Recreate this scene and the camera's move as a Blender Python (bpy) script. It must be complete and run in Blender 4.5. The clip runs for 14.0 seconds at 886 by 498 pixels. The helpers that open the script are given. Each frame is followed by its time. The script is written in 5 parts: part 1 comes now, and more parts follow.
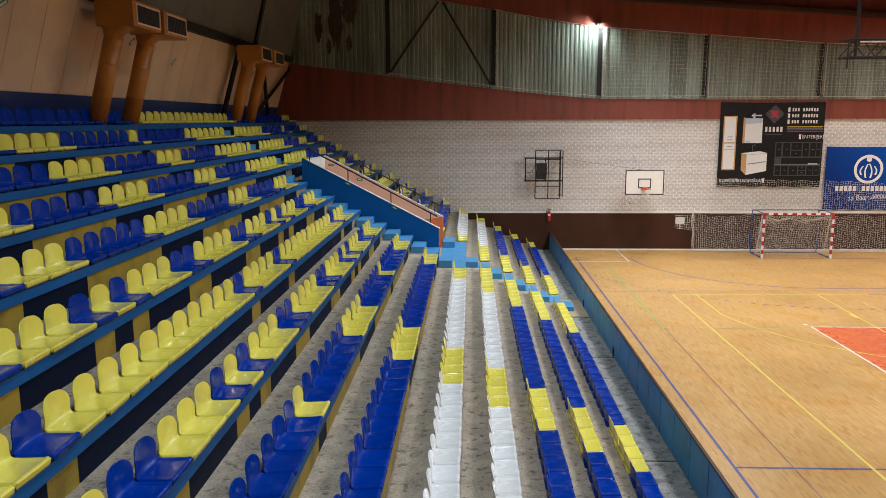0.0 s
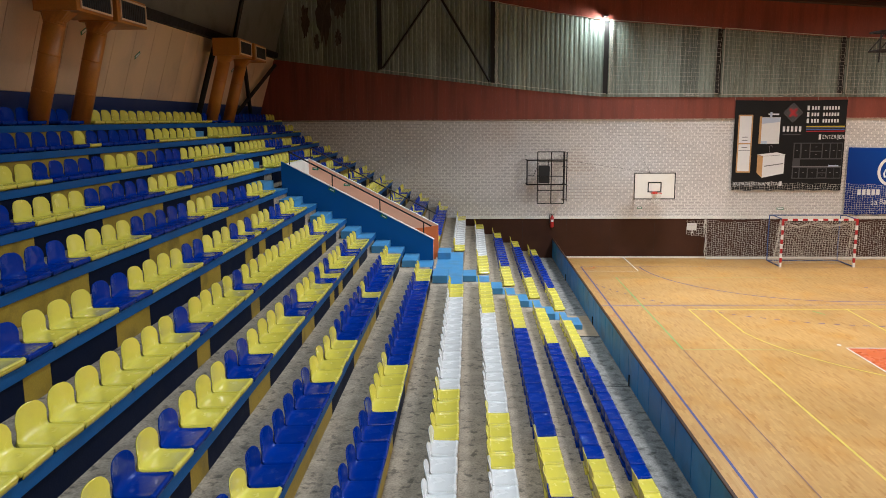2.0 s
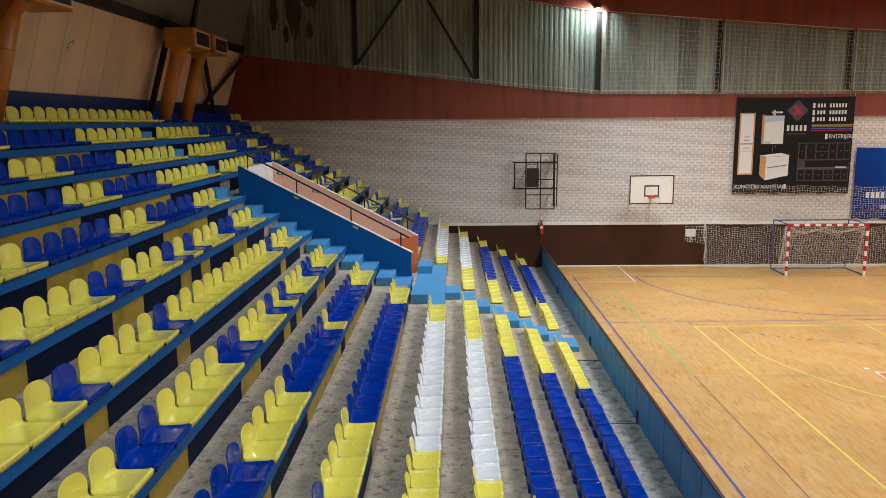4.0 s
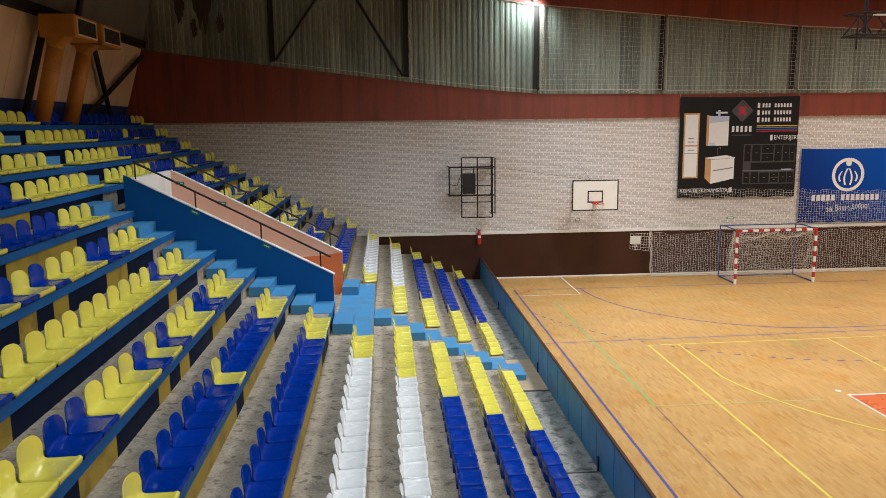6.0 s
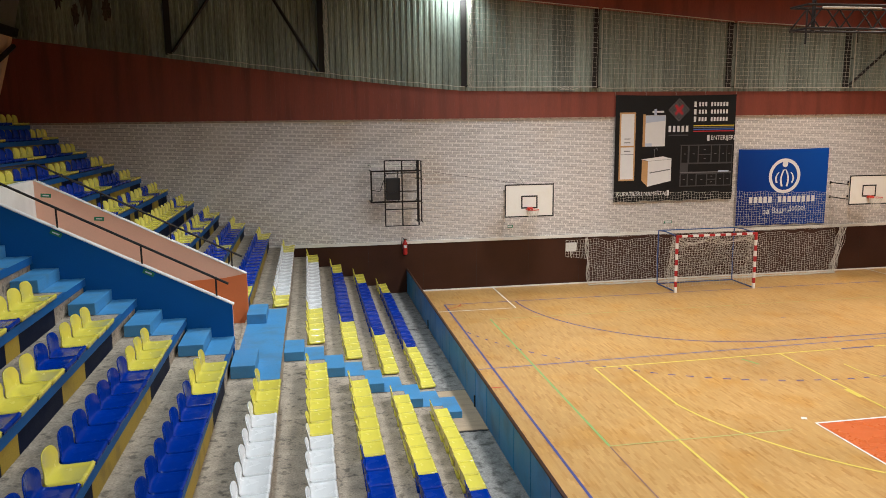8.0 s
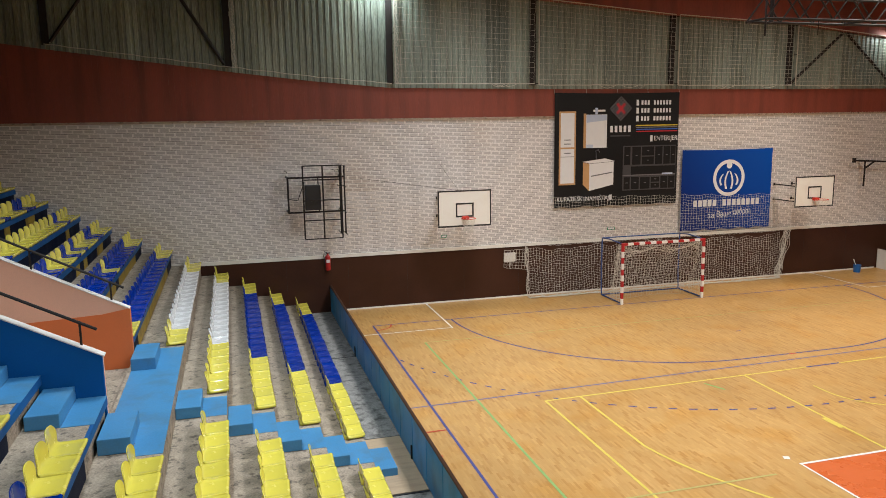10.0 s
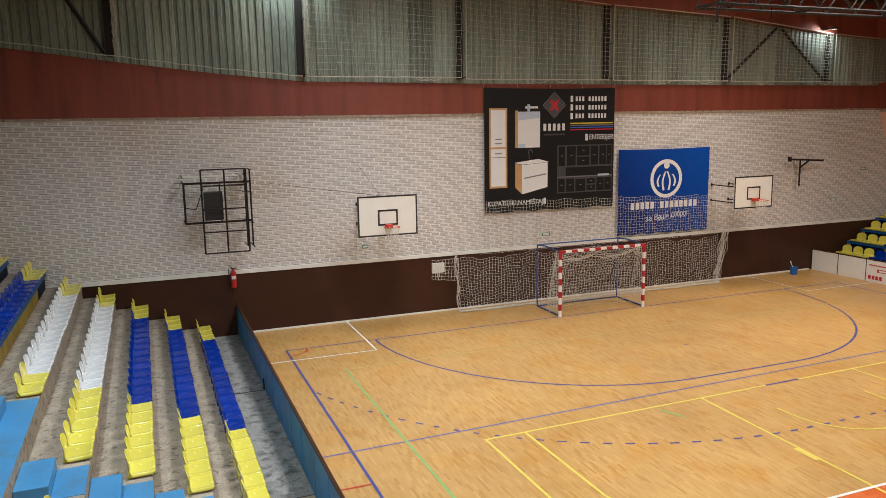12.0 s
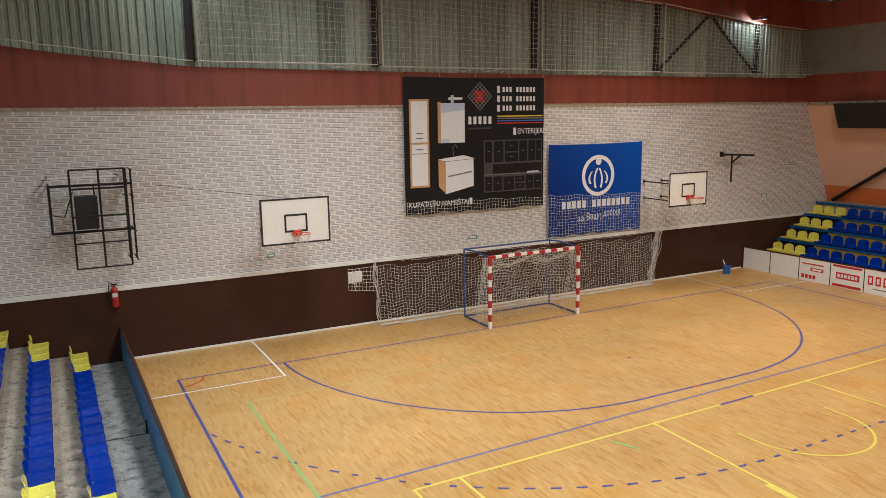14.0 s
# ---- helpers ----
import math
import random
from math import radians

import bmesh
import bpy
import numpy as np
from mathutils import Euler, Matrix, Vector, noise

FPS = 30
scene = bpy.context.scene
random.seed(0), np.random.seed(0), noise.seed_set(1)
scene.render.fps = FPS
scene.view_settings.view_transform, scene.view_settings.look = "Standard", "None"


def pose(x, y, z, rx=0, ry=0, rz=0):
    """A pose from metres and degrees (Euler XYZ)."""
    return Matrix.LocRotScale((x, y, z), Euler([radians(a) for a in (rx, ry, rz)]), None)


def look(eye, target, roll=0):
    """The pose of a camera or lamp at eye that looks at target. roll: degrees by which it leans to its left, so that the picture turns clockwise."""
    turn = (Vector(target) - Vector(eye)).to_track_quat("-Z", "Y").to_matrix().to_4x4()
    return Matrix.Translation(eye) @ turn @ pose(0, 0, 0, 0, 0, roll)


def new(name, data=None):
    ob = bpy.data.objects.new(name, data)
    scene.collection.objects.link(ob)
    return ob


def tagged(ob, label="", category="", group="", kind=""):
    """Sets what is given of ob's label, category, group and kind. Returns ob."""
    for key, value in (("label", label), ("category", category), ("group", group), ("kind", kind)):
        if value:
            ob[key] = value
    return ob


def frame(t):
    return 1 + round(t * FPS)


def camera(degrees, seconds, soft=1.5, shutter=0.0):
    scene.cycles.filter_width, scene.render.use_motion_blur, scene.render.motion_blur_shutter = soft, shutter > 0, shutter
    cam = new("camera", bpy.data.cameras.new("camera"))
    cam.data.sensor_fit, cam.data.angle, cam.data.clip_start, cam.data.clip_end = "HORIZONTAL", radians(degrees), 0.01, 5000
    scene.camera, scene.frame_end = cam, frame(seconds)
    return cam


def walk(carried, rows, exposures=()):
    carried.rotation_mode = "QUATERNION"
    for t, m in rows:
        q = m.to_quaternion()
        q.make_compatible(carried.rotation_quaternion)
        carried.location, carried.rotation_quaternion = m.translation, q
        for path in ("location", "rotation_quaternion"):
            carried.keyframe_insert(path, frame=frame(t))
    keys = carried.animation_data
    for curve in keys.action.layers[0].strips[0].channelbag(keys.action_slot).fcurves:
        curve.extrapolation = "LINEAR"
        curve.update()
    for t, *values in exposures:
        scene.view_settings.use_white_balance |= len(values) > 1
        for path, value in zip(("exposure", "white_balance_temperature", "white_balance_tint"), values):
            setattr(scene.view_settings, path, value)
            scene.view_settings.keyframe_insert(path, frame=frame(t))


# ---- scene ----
cam = camera(60.8, 14.0, soft=0.65)
PATH = [
    (0, (0.424, -2.509, 6.311), (0.351, -0.539, 5.973), -0.20),
    (0.5, (0.425, -1.941, 6.305), (0.354, 0.029, 5.968), -0.25),
    (1, (0.429, -1.365, 6.296), (0.359, 0.605, 5.959), -0.25),
    (1.5, (0.438, -0.777, 6.286), (0.368, 1.193, 5.949), -0.28),
    (2, (0.450, -0.177, 6.276), (0.381, 1.794, 5.939), -0.30),
    (2.5, (0.462, 0.427, 6.262), (0.395, 2.397, 5.926), -0.32),
    (3, (0.469, 1.032, 6.238), (0.405, 3.003, 5.903), -0.40),
    (5.5, (0.548, 4.218, 6.129), (0.644, 6.189, 5.801), -0.50),
    (6, (0.631, 4.808, 6.110), (0.776, 6.776, 5.785), -0.68),
    (6.5, (0.676, 5.439, 6.094), (0.872, 7.403, 5.769), -0.75),
    (7, (0.725, 6.063, 6.106), (0.971, 8.021, 5.780), -0.73),
    (7.5, (0.809, 6.655, 6.130), (1.103, 8.605, 5.802), -0.70),
    (8, (0.906, 7.237, 6.141), (1.247, 9.180, 5.811), -0.70),
    (10.5, (1.501, 10.397, 6.143), (2.078, 12.283, 5.811), -0.90),
    (11, (1.661, 10.976, 6.106), (2.287, 12.846, 5.774), -0.90),
    (11.5, (1.854, 11.538, 6.064), (2.527, 13.392, 5.732), -0.93),
    (12, (2.064, 12.100, 6.033), (2.785, 13.936, 5.701), -0.97),
    (12.5, (2.287, 12.652, 6.026), (3.054, 14.469, 5.691), -1.00),
    (13, (2.510, 13.204, 6.021), (3.325, 14.998, 5.681), -0.97),
    (13.5, (2.732, 13.755, 5.994), (3.598, 15.525, 5.650), -0.92),
    (14, (2.979, 14.275, 5.947), (3.894, 16.020, 5.600), -0.90),
]
walk(cam, [(t, look(eye, target, roll)) for t, eye, target, roll in PATH], [(0.0, 0.3, 6250, 10), (3.0, 0.28, 6250, 10), (8.0, 0.15, 6400, 10), (12.0, 0.06, 6350, 10), (14.0, 0.06, 6200, 9)])

# ---- light ----
world = bpy.data.worlds.new("hall_world")
scene.world = world
world.use_nodes = True
world.node_tree.nodes["Background"].inputs[0].default_value = (0.5, 0.55, 0.6, 1)
world.node_tree.nodes["Background"].inputs[1].default_value = 0.006


def area_lamp(x, y, z, watts, sx, sy, colour, spread):
    d = bpy.data.lights.new("hall_lamp", "AREA")
    d.shape, d.size, d.size_y, d.energy, d.color = "RECTANGLE", sx, sy, watts, colour
    d.spread = radians(spread)
    o = new("hall_lamp_light", d)
    o.location = (x, y, z)
    return o


LAMP_Z = 12.6
# Unseen lamps set to balance the hall; row y=30 added to brighten far floor.
STAND_WATTS = {-6.0: 135, 0.0: 165, 6.0: 130, 12.0: 66, 18.0: 100, 24.0: 250}
HALL_WATTS = {-6.0: 220, 0.0: 230, 6.0: 250, 12.0: 250, 18.0: 400, 24.0: 740, 30.0: 200}
COOL, WARM = (0.82, 0.94, 1.0), (1.0, 0.91, 0.8)
LAMPS = [(0.3, y) for y in STAND_WATTS] + [(x, y) for x in (9.0, 20.0) for y in HALL_WATTS]
for lx, ly in LAMPS:
    if lx < 5:
        area_lamp(lx, ly, LAMP_Z, STAND_WATTS[ly], 0.5, 2.6, COOL, 114 if ly > 20 else 148)
    else:
        area_lamp(lx, ly, LAMP_Z, HALL_WATTS[ly], 2.2, 4.4, WARM if lx > 15 else (0.95, 0.97, 0.97), 82 if ly > 26 else 157)


def spot_lamp(eye, target, watts, angle, colour=(1.0, 0.95, 0.88), blend=0.8):
    d = bpy.data.lights.new("flood", "SPOT")
    d.energy, d.spot_size, d.spot_blend, d.shadow_soft_size, d.color = watts, radians(angle), blend, 0.03, colour
    o = new("flood_light", d)
    o.matrix_world = look(eye, target)
    return o


spot_lamp((6.3, 33.5, 10.5), (6.0, 34.25, 9.9), 210, 165, (0.9, 1.0, 0.98))
spot_lamp((26.1, 33.6, 9.1), (26.0, 34.25, 8.7), 60, 165, (0.9, 1.0, 0.98))



# ---- materials ----
def mat(name, colour, rough=0.6, metal=0.0, var=0.12, scale=6.0, fine=60.0, bump=0.15, stain=None, stain_amt=0.0, stain_scale=1.2, stain_lo=0.5, stain_hi=0.68,
        spec=0.5, island=0.0, obrand=0.0, coat=0.0, coat_rough=0.09, stretch=(1, 1, 1), bump_scale=None):
    m = bpy.data.materials.new(name)
    m.use_nodes = True
    nt = m.node_tree
    n, l = nt.nodes, nt.links
    b = n["Principled BSDF"]
    b.inputs["Metallic"].default_value = metal
    b.inputs["Specular IOR Level"].default_value = spec
    b.inputs["Coat Weight"].default_value = coat
    b.inputs["Coat Roughness"].default_value = coat_rough
    tc = n.new("ShaderNodeTexCoord")
    mp = n.new("ShaderNodeMapping")
    mp.inputs["Scale"].default_value = stretch
    l.new(tc.outputs["Object"], mp.inputs["Vector"])

    def tex(s, detail=5.0):
        t = n.new("ShaderNodeTexNoise")
        t.inputs["Scale"].default_value = s
        t.inputs["Detail"].default_value = detail
        l.new(mp.outputs["Vector"], t.inputs["Vector"])
        return t

    big, small = tex(scale), tex(fine)
    add = n.new("ShaderNodeMath")
    add.operation = "ADD"
    l.new(big.outputs["Fac"], add.inputs[0])
    l.new(small.outputs["Fac"], add.inputs[1])
    rng = n.new("ShaderNodeMapRange")
    rng.inputs["From Min"].default_value, rng.inputs["From Max"].default_value = 0.6, 1.4
    rng.inputs["To Min"].default_value, rng.inputs["To Max"].default_value = 1 - var, 1 + var
    l.new(add.outputs[0], rng.inputs["Value"])
    fac = rng.outputs["Result"]

    def times(a, c):
        k = n.new("ShaderNodeMath")
        k.operation = "MULTIPLY"
        l.new(a, k.inputs[0])
        l.new(c, k.inputs[1])
        return k.outputs[0]

    if island:
        g = n.new("ShaderNodeNewGeometry")
        r2 = n.new("ShaderNodeMapRange")
        r2.inputs["To Min"].default_value, r2.inputs["To Max"].default_value = 1 - island, 1 + island
        l.new(g.outputs["Random Per Island"], r2.inputs["Value"])
        fac = times(fac, r2.outputs["Result"])
    if obrand:
        g = n.new("ShaderNodeObjectInfo")
        r2 = n.new("ShaderNodeMapRange")
        r2.inputs["To Min"].default_value, r2.inputs["To Max"].default_value = 1 - obrand, 1 + obrand
        l.new(g.outputs["Random"], r2.inputs["Value"])
        fac = times(fac, r2.outputs["Result"])
    base = n.new("ShaderNodeRGB")
    base.outputs[0].default_value = (*colour, 1)
    col = base.outputs[0]
    if stain:
        st = tex(stain_scale, 8.0)
        cr = n.new("ShaderNodeMapRange")
        cr.inputs["From Min"].default_value, cr.inputs["From Max"].default_value = stain_lo, stain_hi
        cr.inputs["To Max"].default_value = stain_amt
        l.new(st.outputs["Fac"], cr.inputs["Value"])
        mx = n.new("ShaderNodeMix")
        mx.data_type = "RGBA"
        l.new(cr.outputs["Result"], mx.inputs["Factor"])
        l.new(col, mx.inputs["A"])
        mx.inputs["B"].default_value = (*stain, 1)
        col = mx.outputs["Result"]
    mul = n.new("ShaderNodeVectorMath")
    mul.operation = "SCALE"
    l.new(col, mul.inputs[0])
    l.new(fac, mul.inputs["Scale"])
    l.new(mul.outputs[0], b.inputs["Base Color"])
    rr = n.new("ShaderNodeMapRange")
    rr.inputs["From Min"].default_value, rr.inputs["From Max"].default_value = 0.3, 0.7
    rr.inputs["To Min"].default_value, rr.inputs["To Max"].default_value = max(0.02, rough - 0.08), min(1, rough + 0.08)
    l.new(big.outputs["Fac"], rr.inputs["Value"])
    l.new(rr.outputs["Result"], b.inputs["Roughness"])
    if bump:
        bp = n.new("ShaderNodeBump")
        bp.inputs["Strength"].default_value, bp.inputs["Distance"].default_value = bump, 0.01
        src = tex(bump_scale).outputs["Fac"] if bump_scale else small.outputs["Fac"]
        l.new(src, bp.inputs["Height"])
        l.new(bp.outputs[0], b.inputs["Normal"])
    return m


M_YEL = mat("yellow_plastic", (0.78, 0.69, 0.1), 0.22, coat=0.55, coat_rough=0.05, var=0.05, scale=5, fine=90, bump=0.02, obrand=0.07, stain=(0.6, 0.52, 0.11), stain_amt=0.25, stain_scale=4)
M_BLU = mat("blue_plastic", (0.0001, 0.03, 0.29), 0.25, coat=0.28, coat_rough=0.03, var=0.07, scale=5, fine=90, bump=0.02, obrand=0.12, spec=0.04)
M_WHI = mat("white_plastic", (0.78, 0.79, 0.8), 0.24, coat=0.6, coat_rough=0.05, var=0.04, scale=5, fine=90, bump=0.02, obrand=0.04, stain=(0.58, 0.58, 0.57), stain_amt=0.3, stain_scale=4)
M_CONC = mat("concrete", (0.37, 0.305, 0.235), 0.85, var=0.5, scale=4.5, fine=38, bump=0.6, stain=(0.1, 0.083, 0.066), stain_amt=0.85, stain_scale=9, stain_lo=0.54, stain_hi=0.67)
M_APRON = mat("apron_concrete", (0.26, 0.25, 0.235), 0.85, var=0.55, scale=4, fine=34, bump=0.5, stain=(0.075, 0.072, 0.066), stain_amt=0.85, stain_scale=5, stain_lo=0.52, stain_hi=0.66)
M_NOSE = mat("blue_nosing_paint", (0.012, 0.105, 0.32), 0.5, var=0.14, scale=2, fine=40, bump=0.15, stain=(0.012, 0.06, 0.17), stain_amt=0.4, spec=0.2)
M_STEP = mat("light_blue_paint", (0.062, 0.26, 0.51), 0.45, var=0.12, scale=2.5, fine=40, bump=0.15, stain=(0.09, 0.2, 0.3), stain_amt=0.5, stain_scale=3)
M_VOM = mat("vomitory_blue_paint", (0.003, 0.105, 0.34), 0.5, var=0.1, scale=1.5, fine=40, bump=0.12, spec=0.2)
M_NAVY = mat("navy_panel_paint", (0.004, 0.008, 0.026), 0.6, var=0.25, scale=2, fine=50, bump=0.15, spec=0.1)
M_YPAN = mat("yellow_panel_paint", (0.38, 0.25, 0.026), 0.55, var=0.22, scale=2, fine=50, bump=0.15, stain=(0.13, 0.085, 0.015), stain_amt=0.65, stain_scale=2.5)
M_PEACH = mat("peach_plaster", (0.86, 0.52, 0.38), 0.7, var=0.06, scale=1.5, fine=60, bump=0.1)
M_ORAN = mat("orange_paint", (0.76, 0.2, 0.06), 0.6, var=0.08, scale=1.5, fine=60, bump=0.1)
M_WPAINT = mat("white_paint", (0.75, 0.73, 0.68), 0.55, var=0.08, scale=3, fine=60, bump=0.1, stain=(0.5, 0.45, 0.38), stain_amt=0.3)
M_BRICK = mat("grey_brick", (0.53, 0.495, 0.475), 0.75, var=0.12, scale=1.0, fine=30, bump=0.3, island=0.08, stain=(0.43, 0.34, 0.27), stain_amt=0.55, stain_scale=0.3)
M_BRICKO = mat("grey_brick_single", (0.53, 0.495, 0.475), 0.75, var=0.12, scale=1.0, fine=30, bump=0.3, obrand=0.08, stain=(0.43, 0.34, 0.27), stain_amt=0.55, stain_scale=0.3)
M_MORT = mat("white_mortar", (0.77, 0.725, 0.695), 0.8, var=0.1, scale=1.2, fine=40, bump=0.25, stain=(0.64, 0.57, 0.5), stain_amt=0.5, stain_scale=0.3)
M_GAP = mat("dark_joint", (0.07, 0.06, 0.053), 0.9, var=0.35, scale=2, bump=0)
M_BROWN = mat("brown_panel", (0.05, 0.019, 0.011), 0.42, var=0.22, scale=0.8, fine=30, bump=0.06, stain=(0.03, 0.012, 0.008), stain_amt=0.5, stain_scale=0.7, spec=0.22)
M_RED = mat("red_stained_boards", (0.225, 0.05, 0.03), 0.55, obrand=0.03, var=0.22, scale=0.9, fine=18, bump=0.2, stain=(0.11, 0.025, 0.016), stain_amt=0.55, stain_scale=0.8, stretch=(3, 3, 0.35))
M_GLAZ = mat("fibreglass_sheet", (0.215, 0.25, 0.213), 0.45, spec=0.3, var=0.45, scale=0.7, fine=14, bump=0.1, obrand=0.3, stain=(0.13, 0.13, 0.1), stain_amt=0.6, stain_scale=0.9, stretch=(2.5, 2.5, 0.4))
M_TORN = mat("torn_insulation", (0.07, 0.05, 0.04), 0.9, var=0.4, scale=3, fine=20, bump=0.6, bump_scale=9)
M_STEEL = mat("dark_steel", (0.016, 0.012, 0.011), 0.55, metal=0.3, var=0.3, bump=0.1)
M_BLACK = mat("black_paint", (0.012, 0.012, 0.013), 0.5, var=0.25, bump=0.05)
M_CREAM = mat("cream_panel", (0.8, 0.56, 0.35), 0.55, var=0.07, scale=0.8, fine=30, bump=0.08, obrand=0.05, stain=(0.5, 0.37, 0.26), stain_amt=0.45, stain_scale=0.6)
M_GREY = mat("grey_roof_sheet", (0.17, 0.17, 0.155), 0.65, var=0.15, scale=0.7, fine=20, bump=0.12, stain=(0.1, 0.095, 0.085), stain_amt=0.5)
M_DUCT = mat("orange_duct_paint", (0.52, 0.19, 0.022), 0.42, var=0.15, scale=1.5, fine=30, bump=0.2, stain=(0.3, 0.1, 0.015), stain_amt=0.5)
M_DEEPB = mat("deep_blue_paint", (0.012, 0.035, 0.15), 0.45, var=0.15, scale=1.2, fine=30, bump=0.1, stain=(0.06, 0.08, 0.17), stain_amt=0.35)
M_FENCE = mat("fence_blue_panel", (0.026, 0.23, 0.52), 0.42, var=0.16, scale=1.6, fine=40, bump=0.06, obrand=0.14, stain=(0.02, 0.1, 0.22), stain_amt=0.5, stain_scale=1.5)
M_CEIL = mat("dark_ceiling", (0.045, 0.02, 0.015), 0.8, var=0.2, scale=1, bump=0.1)
M_NET = mat("white_cord", (0.6, 0.57, 0.51), 0.8, var=0.1, bump=0)
M_NETD = mat("grey_cord", (0.45, 0.42, 0.36), 0.8, var=0.15, bump=0)
M_GRED = mat("goal_red_paint", (0.4, 0.012, 0.016), 0.4, var=0.1, bump=0.05)
M_GWHI = mat("goal_white_paint", (0.78, 0.77, 0.74), 0.4, var=0.06, bump=0.05)
M_GBLU = mat("goal_blue_paint", (0.015, 0.06, 0.22), 0.4, var=0.12, bump=0.05)
M_BOARD = mat("backboard_white", (0.76, 0.73, 0.67), 0.45, var=0.05, scale=2, fine=40, bump=0.04, stain=(0.62, 0.55, 0.45), stain_amt=0.4, stain_scale=2)
M_RIM = mat("rim_red", (0.55, 0.03, 0.015), 0.4, var=0.1, bump=0)
M_BANB = mat("black_vinyl", (0.011, 0.011, 0.012), 0.5, spec=0.2, var=0.3, scale=1.2, fine=20, bump=0.25, bump_scale=2.2)
M_BANU = mat("blue_vinyl", (0.003, 0.035, 0.25), 0.5, spec=0.15, var=0.22, scale=1.0, fine=20, bump=0.25, bump_scale=2.2)


def graded_vinyl(m, dark, light):
    """A ground with a gradient put into its colour, dark lower left to pale upper right."""
    n, l = m.node_tree.nodes, m.node_tree.links
    tc = n.new("ShaderNodeTexCoord")
    sep = n.new("ShaderNodeSeparateXYZ")
    l.new(tc.outputs["Object"], sep.inputs[0])
    k = n.new("ShaderNodeMath")
    k.operation = "ADD"
    l.new(sep.outputs["X"], k.inputs[0])
    l.new(sep.outputs["Z"], k.inputs[1])
    rng = n.new("ShaderNodeMapRange")
    rng.inputs["From Min"].default_value, rng.inputs["From Max"].default_value = 20.4, 26.1
    l.new(k.outputs[0], rng.inputs["Value"])
    mx = n.new("ShaderNodeMix")
    mx.data_type = "RGBA"
    mx.inputs["A"].default_value, mx.inputs["B"].default_value = (*dark, 1), (*light, 1)
    l.new(rng.outputs["Result"], mx.inputs["Factor"])
    l.new(mx.outputs["Result"], n["Principled BSDF"].inputs["Base Color"])


graded_vinyl(M_BANU, (0.003, 0.02, 0.15), (0.004, 0.075, 0.4))
M_PRW = mat("print_white", (0.72, 0.72, 0.73), 0.45, var=0.04, bump=0)
M_PRG = mat("print_grey", (0.16, 0.16, 0.17), 0.45, var=0.1, bump=0)
M_PRD = mat("print_dark_grey", (0.05, 0.05, 0.055), 0.45, var=0.1, bump=0)
M_PRWOOD = mat("print_wood", (0.52, 0.3, 0.13), 0.45, var=0.15, scale=4, bump=0)
M_PRR = mat("print_red", (0.5, 0.02, 0.03), 0.45, var=0.06, bump=0)
M_PRY = mat("print_yellow", (0.65, 0.52, 0.04), 0.45, var=0.06, bump=0)
M_PRB = mat("print_blue", (0.04, 0.13, 0.5), 0.45, var=0.06, bump=0)
M_PRLB = mat("print_pale_blue", (0.45, 0.52, 0.66), 0.45, var=0.06, bump=0)
M_EXT = mat("extinguisher_red", (0.42, 0.02, 0.02), 0.35, var=0.08, bump=0)
M_BOX = mat("white_box_plastic", (0.72, 0.71, 0.68), 0.45, var=0.05, bump=0.03)
M_BUCK = mat("blue_bucket_plastic", (0.01, 0.11, 0.36), 0.4, var=0.08, bump=0.03)
M_SIGNG = mat("sign_green", (0.02, 0.2, 0.1), 0.45, var=0.08, bump=0)
M_LBL = mat("line_blue", (0.05, 0.065, 0.26), 0.4, var=0.16, scale=3, fine=30, bump=0)
M_LYE = mat("line_yellow", (0.68, 0.54, 0.1), 0.4, var=0.12, scale=3, fine=30, bump=0)
M_LGR = mat("line_green", (0.25, 0.42, 0.14), 0.4, var=0.16, scale=3, fine=30, bump=0)
M_PLY = mat("plywood", (0.46, 0.34, 0.22), 0.7, var=0.14, scale=3, fine=30, bump=0.1, stain=(0.3, 0.22, 0.15), stain_amt=0.5, stretch=(1, 5, 1))
M_LGF = mat("line_green_worn", (0.46, 0.4, 0.14), 0.4, var=0.2, scale=1.2, fine=30, bump=0)
M_LBF = mat("line_blue_worn", (0.11, 0.13, 0.33), 0.4, var=0.16, scale=2, fine=30, bump=0)
M_LDK = mat("line_dark_worn", (0.25, 0.14, 0.13), 0.4, var=0.2, scale=2, fine=30, bump=0)
M_LWH = mat("line_white", (0.75, 0.73, 0.68), 0.4, var=0.1, scale=3, fine=30, bump=0)
M_LRE = mat("line_red", (0.5, 0.06, 0.03), 0.4, var=0.1, scale=3, fine=30, bump=0)
M_KEY = mat("key_orange_paint", (0.6, 0.13, 0.035), 0.28, var=0.08, scale=2, fine=30, bump=0.03)
M_TUBE = mat("lamp_glass", (0.9, 0.9, 0.85), 0.4, var=0.02, bump=0)
e = M_TUBE.node_tree.nodes["Principled BSDF"]
e.inputs["Emission Color"].default_value = (1.0, 0.94, 0.85, 1)
e.inputs["Emission Strength"].default_value = 1.3


